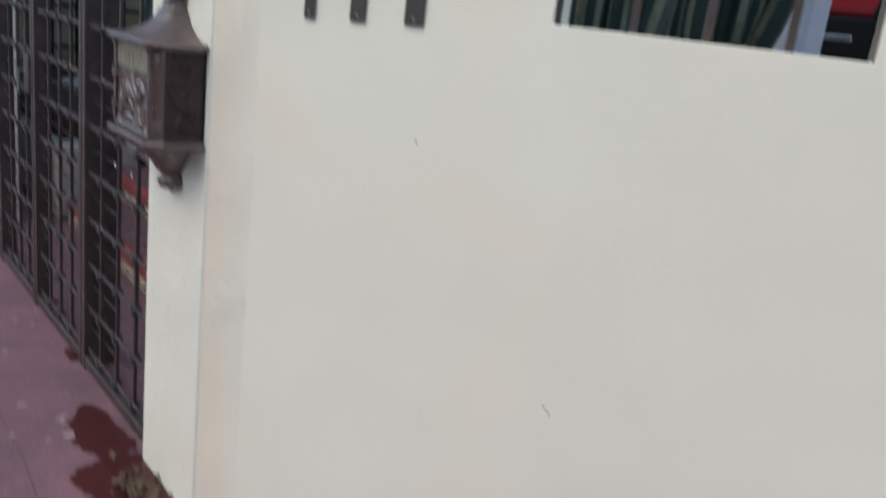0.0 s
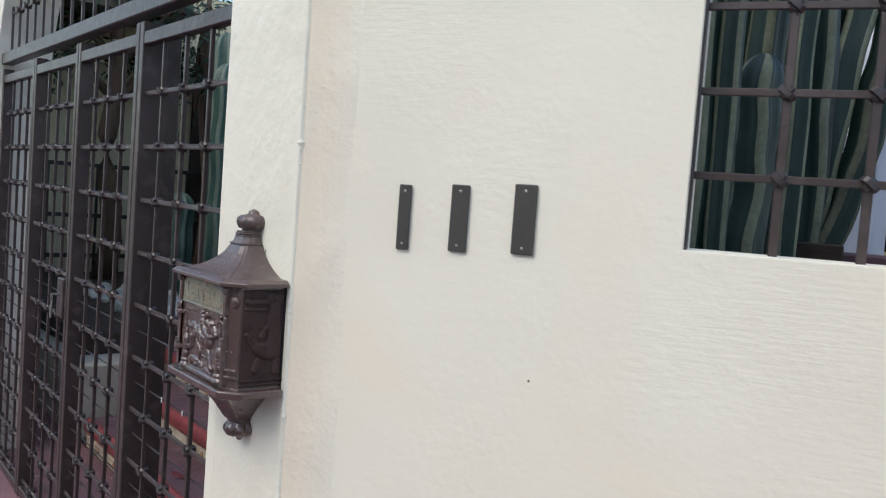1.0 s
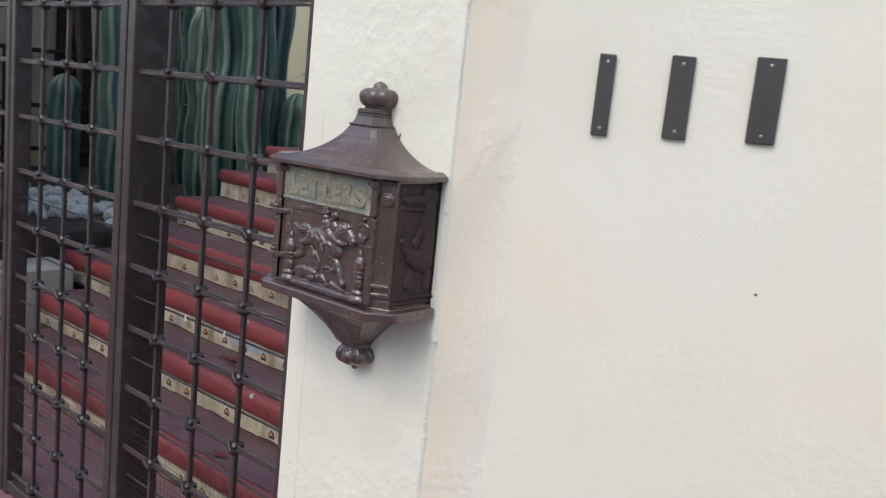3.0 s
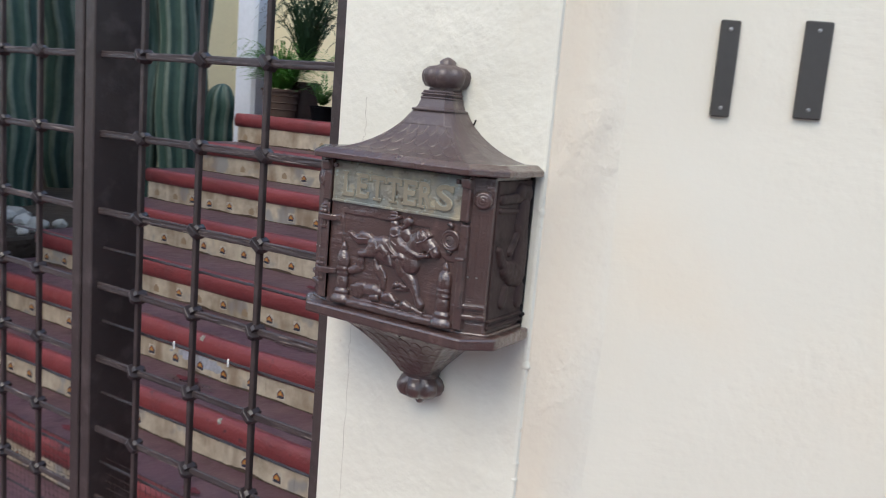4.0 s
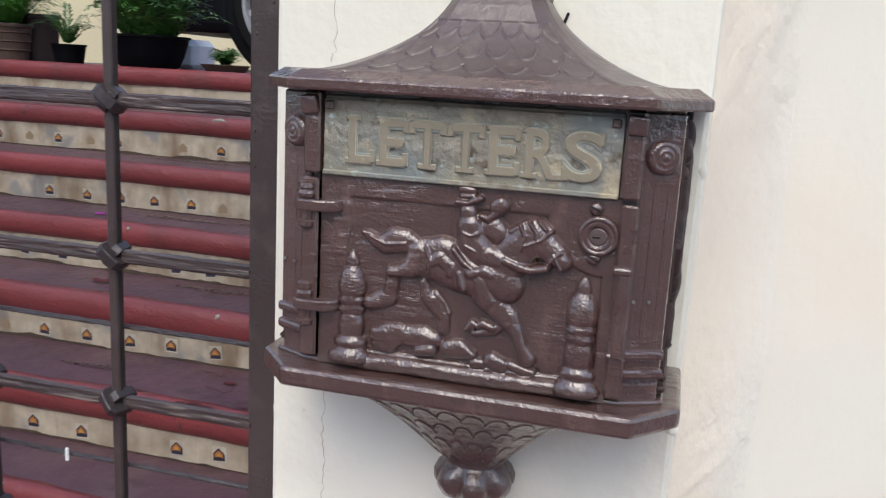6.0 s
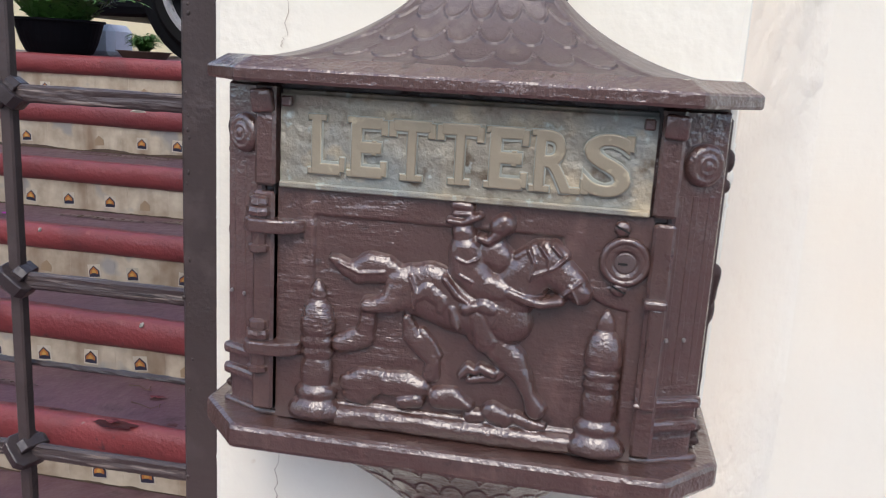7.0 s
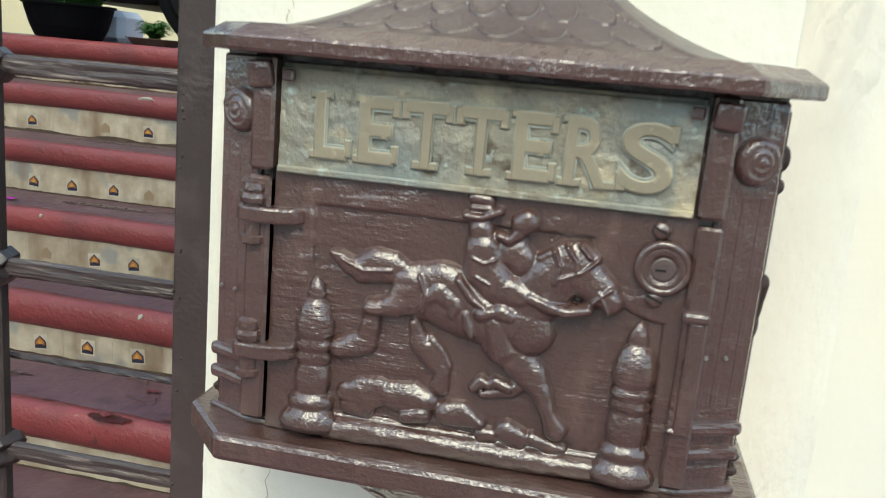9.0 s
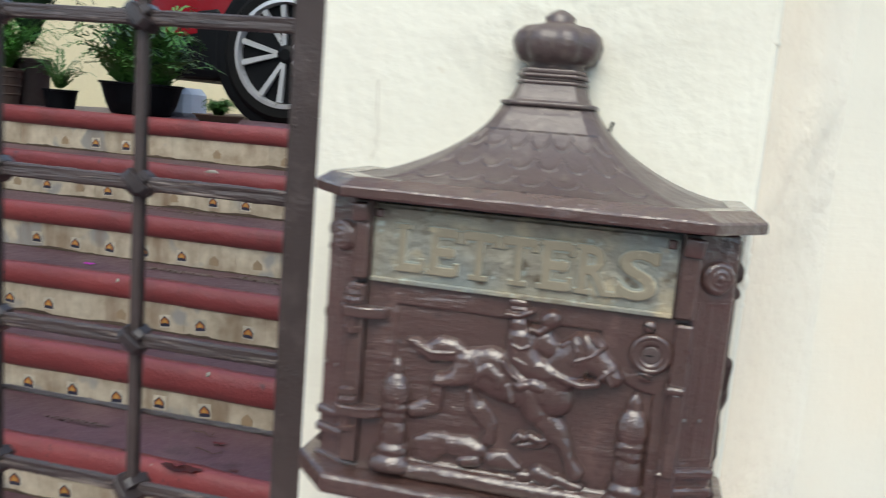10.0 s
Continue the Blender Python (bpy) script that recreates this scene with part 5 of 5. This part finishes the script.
def cactus_stem(r, h, ribs=7, lean=(0.0, 0.0), seed=0, bend=1.5):
    """A ribbed column with a rounded tip; rib crests in a paler band."""
    bm = bmesh.new()
    n = ribs * 6
    rings = []
    steps = 26
    for j in range(steps + 1):
        t = j / steps
        t = 1 - (1 - t) ** 1.7
        z = h * t
        tip = min(0.2, 1.5 * r / h)
        rr = r * (0.75 + 0.25 * min(1, t * 6)) * math.sqrt(max(0.0, 1 - max(0, (t - 1 + tip) / tip) ** 2.2))
        rr *= 1 + 0.10 * noise.noise(Vector((seed, t * 6, 0)))
        ox, oy = lean[0] * t ** bend * h, lean[1] * t ** bend * h
        ox += 0.32 * r * noise.noise(Vector((seed, t * 5, 7)))
        oy += 0.25 * r * noise.noise(Vector((seed, t * 5, 17)))
        twist = 0.30 * noise.noise(Vector((seed, t * 3, 27)))
        ring = []
        for i in range(n):
            a = 2 * math.pi * i / n + 0.41 * seed + twist
            w = 1 - 0.30 * (1 - abs(math.cos((a - 0.41 * seed - twist) * ribs / 2))) ** 0.8
            ring.append(bm.verts.new((ox + rr * w * math.cos(a), oy + rr * w * math.sin(a), z)))
        rings.append(ring)
    for a, b in zip(rings, rings[1:]):
        for i in range(n):
            f = bm.faces.new((a[i], a[(i + 1) % n], b[(i + 1) % n], b[i]))
            f.material_index = 1 if i % 6 in (0, 5) else 0
            f.smooth = True
    bm.faces.new(rings[-1])
    return bm


def cactus(x, y, z, stems, label, seed, rib=None):
    c = thing("cactus", label, "cactus", Matrix.Translation((x, y, z)), "cacti")
    for i, (dx, dy, r, h, lx, ly, *bend) in enumerate(stems):
        ob = part("stem", moved(cactus_stem(r, h, 4 if rib else 7, (lx, ly), seed + i, *bend), Matrix.Translation((dx, dy, 0))), cactus_shaded if rib else cactus_mat, c)
        ob.data.materials.append(rib or cactus_dim)
    return c


tall = "tall ribbed dark green column cactus in the planter"
cactus(3.5, 6.48, 0.62, [(0, 0.14, 0.16, 2.3, 0, 0), (0.12, -0.14, 0.13, 2.3, 0, 0.02), (0.05, 0.45, 0.14, 1.5, 0, 0.02)], tall, 1)
cactus(3.98, 6.62, 0.62, [(0, 0, 0.13, 2.2, 0, 0), (-0.05, -0.30, 0.115, 0.93, 0, -0.09)], tall, 8)
cactus(3.0, 7.35, 0.62, [(0, 0, 0.14, 2.3, 0, 0), (-0.1, -0.28, 0.13, 2.0, 0, 0), (0.2, 0.25, 0.14, 2.3, 0, 0), (-0.3, 0.1, 0.12, 0.9, 0, 0)], tall, 15)
cactus(3.75, 7.9, 0.62, [(0, 0, 0.16, 2.2, 0, 0), (0.3, 0.2, 0.15, 2.1, 0, 0), (-0.2, 0.35, 0.15, 2.3, 0, 0)], tall, 62)

railing = thing("yard_railing", "dark iron railing along the far yard wall", "railing")
for zz in (0.80, 1.20, 1.70):
    part("rail", box(1.5, 3.95, 9.12, 9.15, zz - 0.02, zz + 0.02, 0.004), iron_dark, railing)
for i in range(11):
    part("post", box(1.55 + 0.23 * i, 1.575 + 0.23 * i, 9.122, 9.148, 0.62, 1.70, 0.003), iron_dark, railing)
door = thing("door_yard", "dark stained timber door in the far yard wall", "door", Matrix.Translation((4.05, 9.28, 0.62)), kind="structure")
part("door_leaf", box(-0.50, 0.50, -0.03, 0.01, 0.0, 2.05, 0.004), board_mat, door)
for a in (-1, 1):
    part("door_jamb", box(a * 0.54 - 0.04, a * 0.54 + 0.04, -0.05, 0.01, 0.0, 2.09, 0.004), board_mat, door)
    for z0, z1 in ((0.12, 0.95), (1.07, 1.92)):
        part("door_panel", box(a * 0.25 - 0.18, a * 0.25 + 0.18, -0.042, -0.03, z0, z1, 0.006), board_mat, door)
part("door_head", box(-0.58, 0.58, -0.05, 0.01, 2.09, 2.17, 0.004), board_mat, door)
tagged(part("planter", prism([(1.62, 1.75), (2.22, 0.70), (3.25, 0.70), (3.25, 2.2), (1.62, 2.2)], 0, 1.34, 0.01), soil), "raised soil bed behind the street wall", "planter")
win = "ribbed green column cactus standing behind the window grille"


def behind(s, d, z=1.34):
    """A place d metres behind the street wall's face, s metres along it."""
    return WALL @ Vector((s, d, z))


def window_cactus(s, d, stems, seed):
    q = behind(s, d)
    cactus(q.x, q.y, q.z, stems, win, seed, cactus_rib)


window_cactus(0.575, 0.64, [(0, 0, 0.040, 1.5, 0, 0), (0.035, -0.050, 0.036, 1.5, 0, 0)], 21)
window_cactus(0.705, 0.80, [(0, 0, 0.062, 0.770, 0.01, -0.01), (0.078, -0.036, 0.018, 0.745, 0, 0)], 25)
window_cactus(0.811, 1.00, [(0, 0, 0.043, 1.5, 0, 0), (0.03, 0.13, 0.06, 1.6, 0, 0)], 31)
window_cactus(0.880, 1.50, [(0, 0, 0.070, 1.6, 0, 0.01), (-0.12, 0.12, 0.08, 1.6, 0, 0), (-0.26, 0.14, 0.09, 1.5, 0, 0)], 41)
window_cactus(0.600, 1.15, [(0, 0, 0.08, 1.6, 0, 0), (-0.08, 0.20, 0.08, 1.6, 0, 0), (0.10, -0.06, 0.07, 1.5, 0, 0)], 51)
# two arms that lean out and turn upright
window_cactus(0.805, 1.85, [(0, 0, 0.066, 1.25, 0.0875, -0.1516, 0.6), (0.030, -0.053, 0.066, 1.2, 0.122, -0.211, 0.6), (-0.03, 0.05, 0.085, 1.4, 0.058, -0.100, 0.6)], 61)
rail = thing("bed_rail", "dark weathered board edging the cactus bed", "board", WALL)
part("board", box(0.735, 1.00, 1.28, 1.31, 1.520, 1.580, 0.006), board_mat, rail)
for a in (0.76, 0.85, 0.94):
    part("stake", box(a - 0.02, a + 0.02, 1.285, 1.305, 1.33, 1.520, 0.004), board_mat, rail)
tagged(part("ledge", moved(box(1.00, 1.55, 2.02, 2.09, 1.345, 1.538, 0.012), WALL), tread_paint), "maroon painted ledge beside the landing column", "ledge", kind="structure")

for x, y, h in ((3.62, 5.605, 0.09), (3.60, 2.085, 0.085)):
    tagged(part("column", box(x - h, x + h, y - h, y + h, 0.0, 3.4, 0.02), column_white), "white painted column on the landing", "column", "columns of the landing", "structure")
tagged(part("white_kerb", box(3.80, 4.0, 4.42, 4.70, TOP - 0.01, TOP + 0.14, 0.03), column_white), "low white kerb block on the landing", "kerb")


def pot(x, y, r, h, mat, label, flare=1.2):
    p = thing("plant_pot", label, "plant", Matrix.Translation((x, y, TOP)), "pot plants on the landing")
    part("pot", lathe([(r, 0), (r * (1 + (flare - 1) * 0.5), h * 0.5), (r * flare, h * 0.9), (r * flare * 1.06, h * 0.91), (r * flare * 1.06, h), (r * flare * 0.95, h), (r * flare * 0.93, h * 0.9)], 32), mat, p, smooth=False)
    part("soil", lathe([(r * flare * 0.92, h * 0.86), (r * flare * 0.92, h * 0.9)], 24), soil, p)
    return p


def bowl(x, y, r, h, label):
    p = thing("plant_pot", label, "plant", Matrix.Translation((x, y, TOP)), "pot plants on the landing")
    part("bowl", lathe([(r * 0.68, 0), (r * 0.74, h * 0.05), (r * 0.85, h * 0.35), (r * 0.93, h * 0.7), (r * 0.98, h * 0.93), (r * 1.03, h * 0.94), (r * 1.03, h), (r * 0.96, h), (r * 0.94, h * 0.9)], 40), black_pot, p, smooth=False)
    part("soil", lathe([(r * 0.93, h * 0.84), (r * 0.93, h * 0.88)], 24), soil, p)
    return p


def fronds(p, z0, count, length, mat, rise, seed, width=0.02, root=0.0):
    """Arching stems set with small leaflets."""
    r = random.Random(seed)
    bm = bmesh.new()
    for i in range(count):
        a = r.uniform(0, 2 * math.pi)
        L = length * r.uniform(0.6, 1.1)
        up = rise * r.uniform(0.6, 1.3)
        prev = None
        for j in range(15):
            t = j / 14
            c = Vector((math.cos(a) * (root + L * t * 0.8), math.sin(a) * (root + L * t * 0.8), z0 + up * L * (1.6 * t - 1.1 * t * t)))
            if j:
                side = Vector((-math.sin(a), math.cos(a), 0))
                w = width * (1 - 0.6 * t) * 2.4
                for s in (-1, 1):
                    b = c + side * s * w + (c - prev) * 0.9 + Vector((0, 0, r.uniform(-0.4, 0.2) * w))
                    mid = (c + b) / 2 + (c - prev) * 0.45
                    mid2 = (c + b) / 2 - (c - prev) * 0.35
                    vs = [bm.verts.new(q) for q in (prev.lerp(c, 0.5), mid2, b, mid)]
                    bm.faces.new(vs)
            prev = c
    return part("foliage", bm, mat, p)


p = pot(3.50, 5.245, 0.092, 0.165, clay, "green fern in a brown ribbed pot", 1.2)
for hz in (0.045, 0.085, 0.125):
    part("pot_band", lathe([(0.094 + hz * 0.11, hz - 0.004), (0.098 + hz * 0.11, hz), (0.094 + hz * 0.11, hz + 0.004)], 32, caps=False), clay, p)
fronds(p, 0.155, 150, 0.28, leaf_bright, 1.3, 1, 0.009, 0.05)
fronds(p, 0.155, 40, 0.36, leaf_bright, 0.6, 11, 0.010)
p = pot(3.66, 5.20, 0.085, 0.22, dark_clay, "fern in a tall brown pot", 1.1)
fronds(p, 0.25, 60, 0.40, leaf_dark, 2.2, 2, 0.014)
p = pot(3.50, 4.90, 0.062, 0.085, black_pot, "small seedling in a black pot", 1.2)
fronds(p, 0.08, 16, 0.15, leaf_mat, 1.7, 3, 0.012)
fronds(p, 0.08, 5, 0.26, leaf_mat, 0.9, 13, 0.012)
p = bowl(3.50, 4.475, 0.178, 0.14, "leafy fern in a wide black bowl")
fronds(p, 0.12, 24, 0.30, leaf_dark, 1.5, 4, 0.032, 0.07)
fronds(p, 0.12, 36, 0.31, leaf_mat, 1.4, 5, 0.032, 0.08)
fronds(p, 0.12, 14, 0.30, leaf_bright, 1.6, 7, 0.028, 0.03)
fronds(p, 0.12, 9, 0.40, leaf_mat, 0.7, 15, 0.024, 0.10)
p = pot(3.50, 4.09, 0.085, 0.03, clay, "low succulents in a clay saucer", 1.25)
fronds(p, 0.02, 120, 0.085, leaf_mat, 1.2, 6, 0.010)


def wheel_mesh(car, x, y, z, R=0.335):
    w = part("wheel", lathe([(R * 0.70, -0.10), (R * 0.93, -0.105), (R, -0.08), (R, 0.08), (R * 0.93, 0.105), (R * 0.74, 0.10), (R * 0.74, -0.10)], 48, pose(x, y, z, 0, -90, 0), caps=False), rubber, car, "black tyre on an alloy wheel", smooth=False)
    bm = lathe([(R * 0.745, 0.0), (R * 0.80, 0.108), (R * 0.745, 0.111), (R * 0.725, 0.07), (R * 0.70, 0.0)], 48, pose(x, y, z, 0, -90, 0), caps=False)
    part("rim", bm, alloy, w, "silver alloy rim")
    part("hub", lathe([(0.05, 0.05), (0.05, 0.085), (0.03, 0.095)], 24, pose(x, y, z, 0, -90, 0)), alloy_dark, w)
    part("brake_disc", lathe([(R * 0.70, 0.03), (R * 0.70, 0.035)], 32, pose(x, y, z, 0, -90, 0)), alloy_dark, w)
    for i in range(5):
        for s in (-1, 1):
            a = radians(72 * i + s * 13)
            b = radians(72 * i + s * 5)
            p0 = Vector((0.085, 0.05 * math.cos(b), 0.05 * math.sin(b)))
            p1 = Vector((0.10, R * 0.71 * math.cos(a), R * 0.71 * math.sin(a)))
            side = Vector((0, -math.sin(a), math.cos(a))) * 0.0105
            bm = bmesh.new()
            front = [bm.verts.new((x - q.x, y + q.y, z + q.z)) for q in (p0 - side, p0 + side, p1 + side * 1.4, p1 - side * 1.4)]
            rear = [bm.verts.new((v.co.x + 0.03, v.co.y, v.co.z)) for v in front]
            bm.faces.new(front)
            bm.faces.new(rear[::-1])
            for q in range(4):
                bm.faces.new((front[q], front[(q + 1) % 4], rear[(q + 1) % 4], rear[q]))
            part("spoke", bm, alloy, w)
    return w


def parked_car(x0, y_end):
    """Side faces the gate; its end lies at y_end and it stretches towards -y."""
    car = thing("car", "dark red parked car with black lower cladding and alloy wheels", "car", Matrix.Translation((0, 0, TOP)))
    prof = [(y_end - 0.05, 0.40), (y_end - 0.02, 0.62), (y_end - 0.02, 0.82), (y_end - 0.25, 0.98), (y_end - 1.15, 1.08), (y_end - 1.9, 1.55), (y_end - 3.3, 1.58), (y_end - 4.1, 1.10), (y_end - 4.35, 0.95), (y_end - 4.4, 0.42)]
    bm = prism(prof, 0, 1.75, 0.05, seg=3)
    moved(bm, Matrix(((0, 0, 1, x0), (1, 0, 0, 0), (0, 1, 0, 0), (0, 0, 0, 1))))
    part("body", bm, car_red, car)
    part("bumper", prism([(x0 + 0.03, y_end + 0.06), (x0 + 1.72, y_end + 0.06), (x0 + 1.76, y_end - 0.35), (x0 - 0.01, y_end - 0.62)], 0.20, 0.62, 0.05), car_black, car, "black lower bumper")
    part("sill_cladding", box(x0 - 0.012, x0 + 0.1, y_end - 3.2, y_end - 1.15, 0.16, 0.42, 0.02), car_black, car, "black sill cladding")
    part("chrome_strip", box(x0 - 0.022, x0 - 0.005, y_end - 2.95, y_end - 1.3, 0.29, 0.325, 0.004), chrome, car, "bright trim strip")
    part("side_window", box(x0 - 0.006, x0 + 0.02, y_end - 3.2, y_end - 1.7, 1.12, 1.48, 0.01), car_glass, car, "dark side window")
    part("headlamp", box(x0 - 0.004, x0 + 0.2, y_end - 0.32, y_end - 0.02, 0.68, 0.80, 0.02), chrome, car, "clear lamp")
    for dy in (1.00, 3.45):
        arch = lathe([(0.430, 0.0), (0.430, 0.074), (0.405, 0.077)], 40, pose(x0 + 0.07, y_end - dy, 0.375, 0, -90, 0))
        part("wheel_arch", arch, car_black, car, "black wheel arch")
        wheel_mesh(car, x0 + 0.06, y_end - dy, 0.365, 0.365)
    return car


parked_car(4.42, 5.20)

# dark red stain with a few petals on the pavement by the gate
for i, (cx, cy, rx, ry) in enumerate(((0.83, 2.76, 0.085, 0.20), (0.80, 2.44, 0.12, 0.16), (0.925, 3.46, 0.03, 0.06))):
    tagged(part("stain", patch(cx, cy, rx, ry, 3.3 * i + 1, 0.0035 + 0.001 * i), petal_mat), "dark rust red stain soaked into the pink pavement", "stain")
bm = bmesh.new()
r2 = random.Random(11)
for i in range(70):
    cx, cy = 0.83 + r2.gauss(0, 0.035), 2.36 + r2.gauss(0, 0.06)
    s = r2.uniform(0.012, 0.028)
    q = Matrix.Translation((cx, cy, 0.008 + r2.random() * 0.02)) @ Euler((r2.uniform(-0.5, 0.5), r2.uniform(-0.5, 0.5), r2.uniform(0, 6.28))).to_matrix().to_4x4()
    bm.faces.new([bm.verts.new(q @ Vector(p)) for p in ((-s, 0, 0), (0, -s * 0.5, 0.003), (s, 0, 0), (0, s * 0.5, 0.003))])
tagged(part("petal_litter", bm, bark), "small heap of dry brown petals on the pavement", "petals", kind="stuff")


# hairline cracks in the pillar and the pavement
def crack(points, wid, seed, face_x=None):
    r = random.Random(seed)
    bm = bmesh.new()
    rows = []
    for a, b in zip(points, points[1:]):
        for i in range(8):
            p = Vector(a).lerp(Vector(b), i / 8)
            rows.append(p + Vector((0, r.uniform(-1, 1) * 0.0022, 0)))
    prev = None
    for p in rows:
        w = wid * r.uniform(0.4, 1.2)
        side = Vector((0, w, 0)) if face_x else Vector((w, 0, 0))
        cur = (bm.verts.new(p - side), bm.verts.new(p + side))
        if prev:
            bm.faces.new((prev[0], prev[1], cur[1], cur[0]))
        prev = cur
    return bm


for pts in ([(FACE - 0.0012, 2.479, 1.10), (FACE - 0.0012, 2.481, 1.036), (FACE - 0.0012, 2.477, 0.99), (FACE - 0.0012, 2.480, 0.945), (FACE - 0.0012, 2.477, 0.70), (FACE - 0.0012, 2.482, 0.4)], [(FACE - 0.0012, 2.480, 1.50), (FACE - 0.0012, 2.477, 1.433), (FACE - 0.0012, 2.483, 1.42)]):
    tagged(part("wall_crack", crack(pts, 0.0004, 3, True), crack_mat), "hairline crack in the pale plaster", "crack", kind="structure")
for pts in ([(0.57, 3.3, 0.0015), (0.564, 3.04, 0.0015), (0.567, 2.716, 0.0015), (0.552, 2.46, 0.0015), (0.53, 1.6, 0.0015)], [(0.1, 3.2, 0.0015), (0.5, 3.65, 0.0015), (0.887, 3.96, 0.0015)]):
    tagged(part("pavement_crack", crack(pts, 0.002, 5), clay), "joint line in the pink pavement", "crack", kind="structure")
part_dot = [(0.323, 1.256, 0.003), (0.738, 0.666, 0.0035), (0.75, 0.655, 0.003)]
for s_, z_, r_ in part_dot:
    tagged(part("wall_chip", moved(lathe([(r_, 0), (r_ * 0.5, 0.0012)], 9), WALL @ pose(s_, -0.0005, z_, 90, 0, 0)), clay), "small dark chip in the plaster", "chip", kind="structure")

# dark tree over the far bed
def tree(x, y, z, h, seed):
    r = random.Random(seed)
    t = thing("tree", "dark leafy tree standing in the far bed", "tree", Matrix.Translation((x, y, z)))
    pts = [Vector((0.06 * math.sin(i * 1.3), 0.05 * math.cos(i * 0.9), h * 0.62 * i / 8)) for i in range(9)]
    part("trunk", tube(pts, 0.11, 10, taper=0.6), bark, t, smooth=True)
    tips = []
    for i in range(9):
        a = i * 2.4
        p0 = pts[5 + i % 4]
        p1 = p0 + Vector((math.cos(a) * 0.45, math.sin(a) * 0.45, 0.35 + 0.2 * r.random()))
        p2 = p1 + Vector((math.cos(a) * 0.35, math.sin(a) * 0.3, 0.1 * r.random() - 0.05))
        part("limb", tube([p0, p1, p2], 0.045, 7, taper=0.3), bark, t, smooth=True)
        tips += [p1, p2]
    bm = bmesh.new()
    for c in tips:
        for i in range(170):
            q = c + Vector((r.gauss(0, 0.2), r.gauss(0, 0.2), r.gauss(0, 0.18)))
            d = Vector((r.gauss(0, 1), r.gauss(0, 1), r.gauss(-0.5, 0.7))).normalized()
            s2 = d.orthogonal().normalized()
            L, w = r.uniform(0.07, 0.13), r.uniform(0.018, 0.03)
            bm.faces.new([bm.verts.new(v) for v in (q, q + d * L * 0.45 + s2 * w, q + d * L, q + d * L * 0.45 - s2 * w)])
    tagged(part("crown", bm, leaf_dark, t), kind="stuff")
    return t


tree(2.45, 8.65, 0.62, 4.4, 3)
# added slab, no ceiling is known here; it shades the far yard wall
tagged(part("ceiling", box(1.2, 3.1, 8.45, 9.3, 3.15, 3.35), shade_wall), "dark slab added over the far bed to shade the yard wall", "ceiling", kind="structure")


def shrub(x, y, z, h, r_, seed):
    r = random.Random(seed)
    t = thing("shrub", "bright leafy green shrub behind the cacti", "shrub", Matrix.Translation((x, y, z)))
    part("stem", tube([(0, 0, 0), (0.03, 0.02, h * 0.4), (-0.02, 0.04, h * 0.8)], 0.03, 8, taper=0.4), bark, t)
    bm = bmesh.new()
    for i in range(1500):
        q = Vector((r.gauss(0, r_), r.gauss(0, r_), h * (0.3 + 0.75 * r.random())))
        d = Vector((r.gauss(0, 1), r.gauss(0, 1), r.gauss(0.1, 0.7))).normalized()
        s2 = d.orthogonal().normalized()
        L, w = r.uniform(0.06, 0.12), r.uniform(0.015, 0.028)
        bm.faces.new([bm.verts.new(v) for v in (q, q + d * L * 0.45 + s2 * w, q + d * L, q + d * L * 0.45 - s2 * w)])
    tagged(part("foliage", bm, leaf_mat, t), kind="stuff")


shrub(4.1, 8.35, 0.62, 2.2, 0.20, 4)


def dry_palm(x, y, z, h, seed):
    """A slim stem under a skirt of dead hanging fronds."""
    r = random.Random(seed)
    t = thing("dry_palm", "slim palm stem with a skirt of dead brown fronds", "palm", Matrix.Translation((x, y, z)))
    part("stem", tube([(0.05 * math.sin(i * 0.8), 0.03 * math.cos(i), h * i / 8) for i in range(9)], 0.032, 8, taper=0.8), bark, t, smooth=True)
    bm = bmesh.new()
    for i in range(130):
        a, top = r.uniform(0, 6.283), h * r.uniform(0.80, 1.0)
        L, out, w = r.uniform(0.35, 0.75), r.uniform(0.05, 0.13), r.uniform(0.008, 0.02)
        pts = [Vector((out * math.sin(1.5 * u) * math.cos(a), out * math.sin(1.5 * u) * math.sin(a), top - L * u)) for u in (0, 0.3, 0.65, 1)]
        side = Vector((-math.sin(a), math.cos(a), 0)) * w
        rows = [(bm.verts.new(p - side * k), bm.verts.new(p + side * k)) for p, k in zip(pts, (0.6, 1.2, 0.9, 0.15))]
        for p, q in zip(rows, rows[1:]):
            bm.faces.new((p[0], p[1], q[1], q[0]))
    tagged(part("dead_fronds", bm, bark, t), kind="stuff")


dry_palm(3.30, 8.55, 0.62, 2.85, 12)

# a dark nail stub on the pillar
tagged(part("nail", moved(box(-0.0015, 0.0, -0.0013, 0.0013, -0.007, 0.007, 0.0005), pose(FACE - 0.0005, 2.252, 1.470, 20, 0, 0)), dark_gap), "black nail stub in the pillar plaster", "nail")
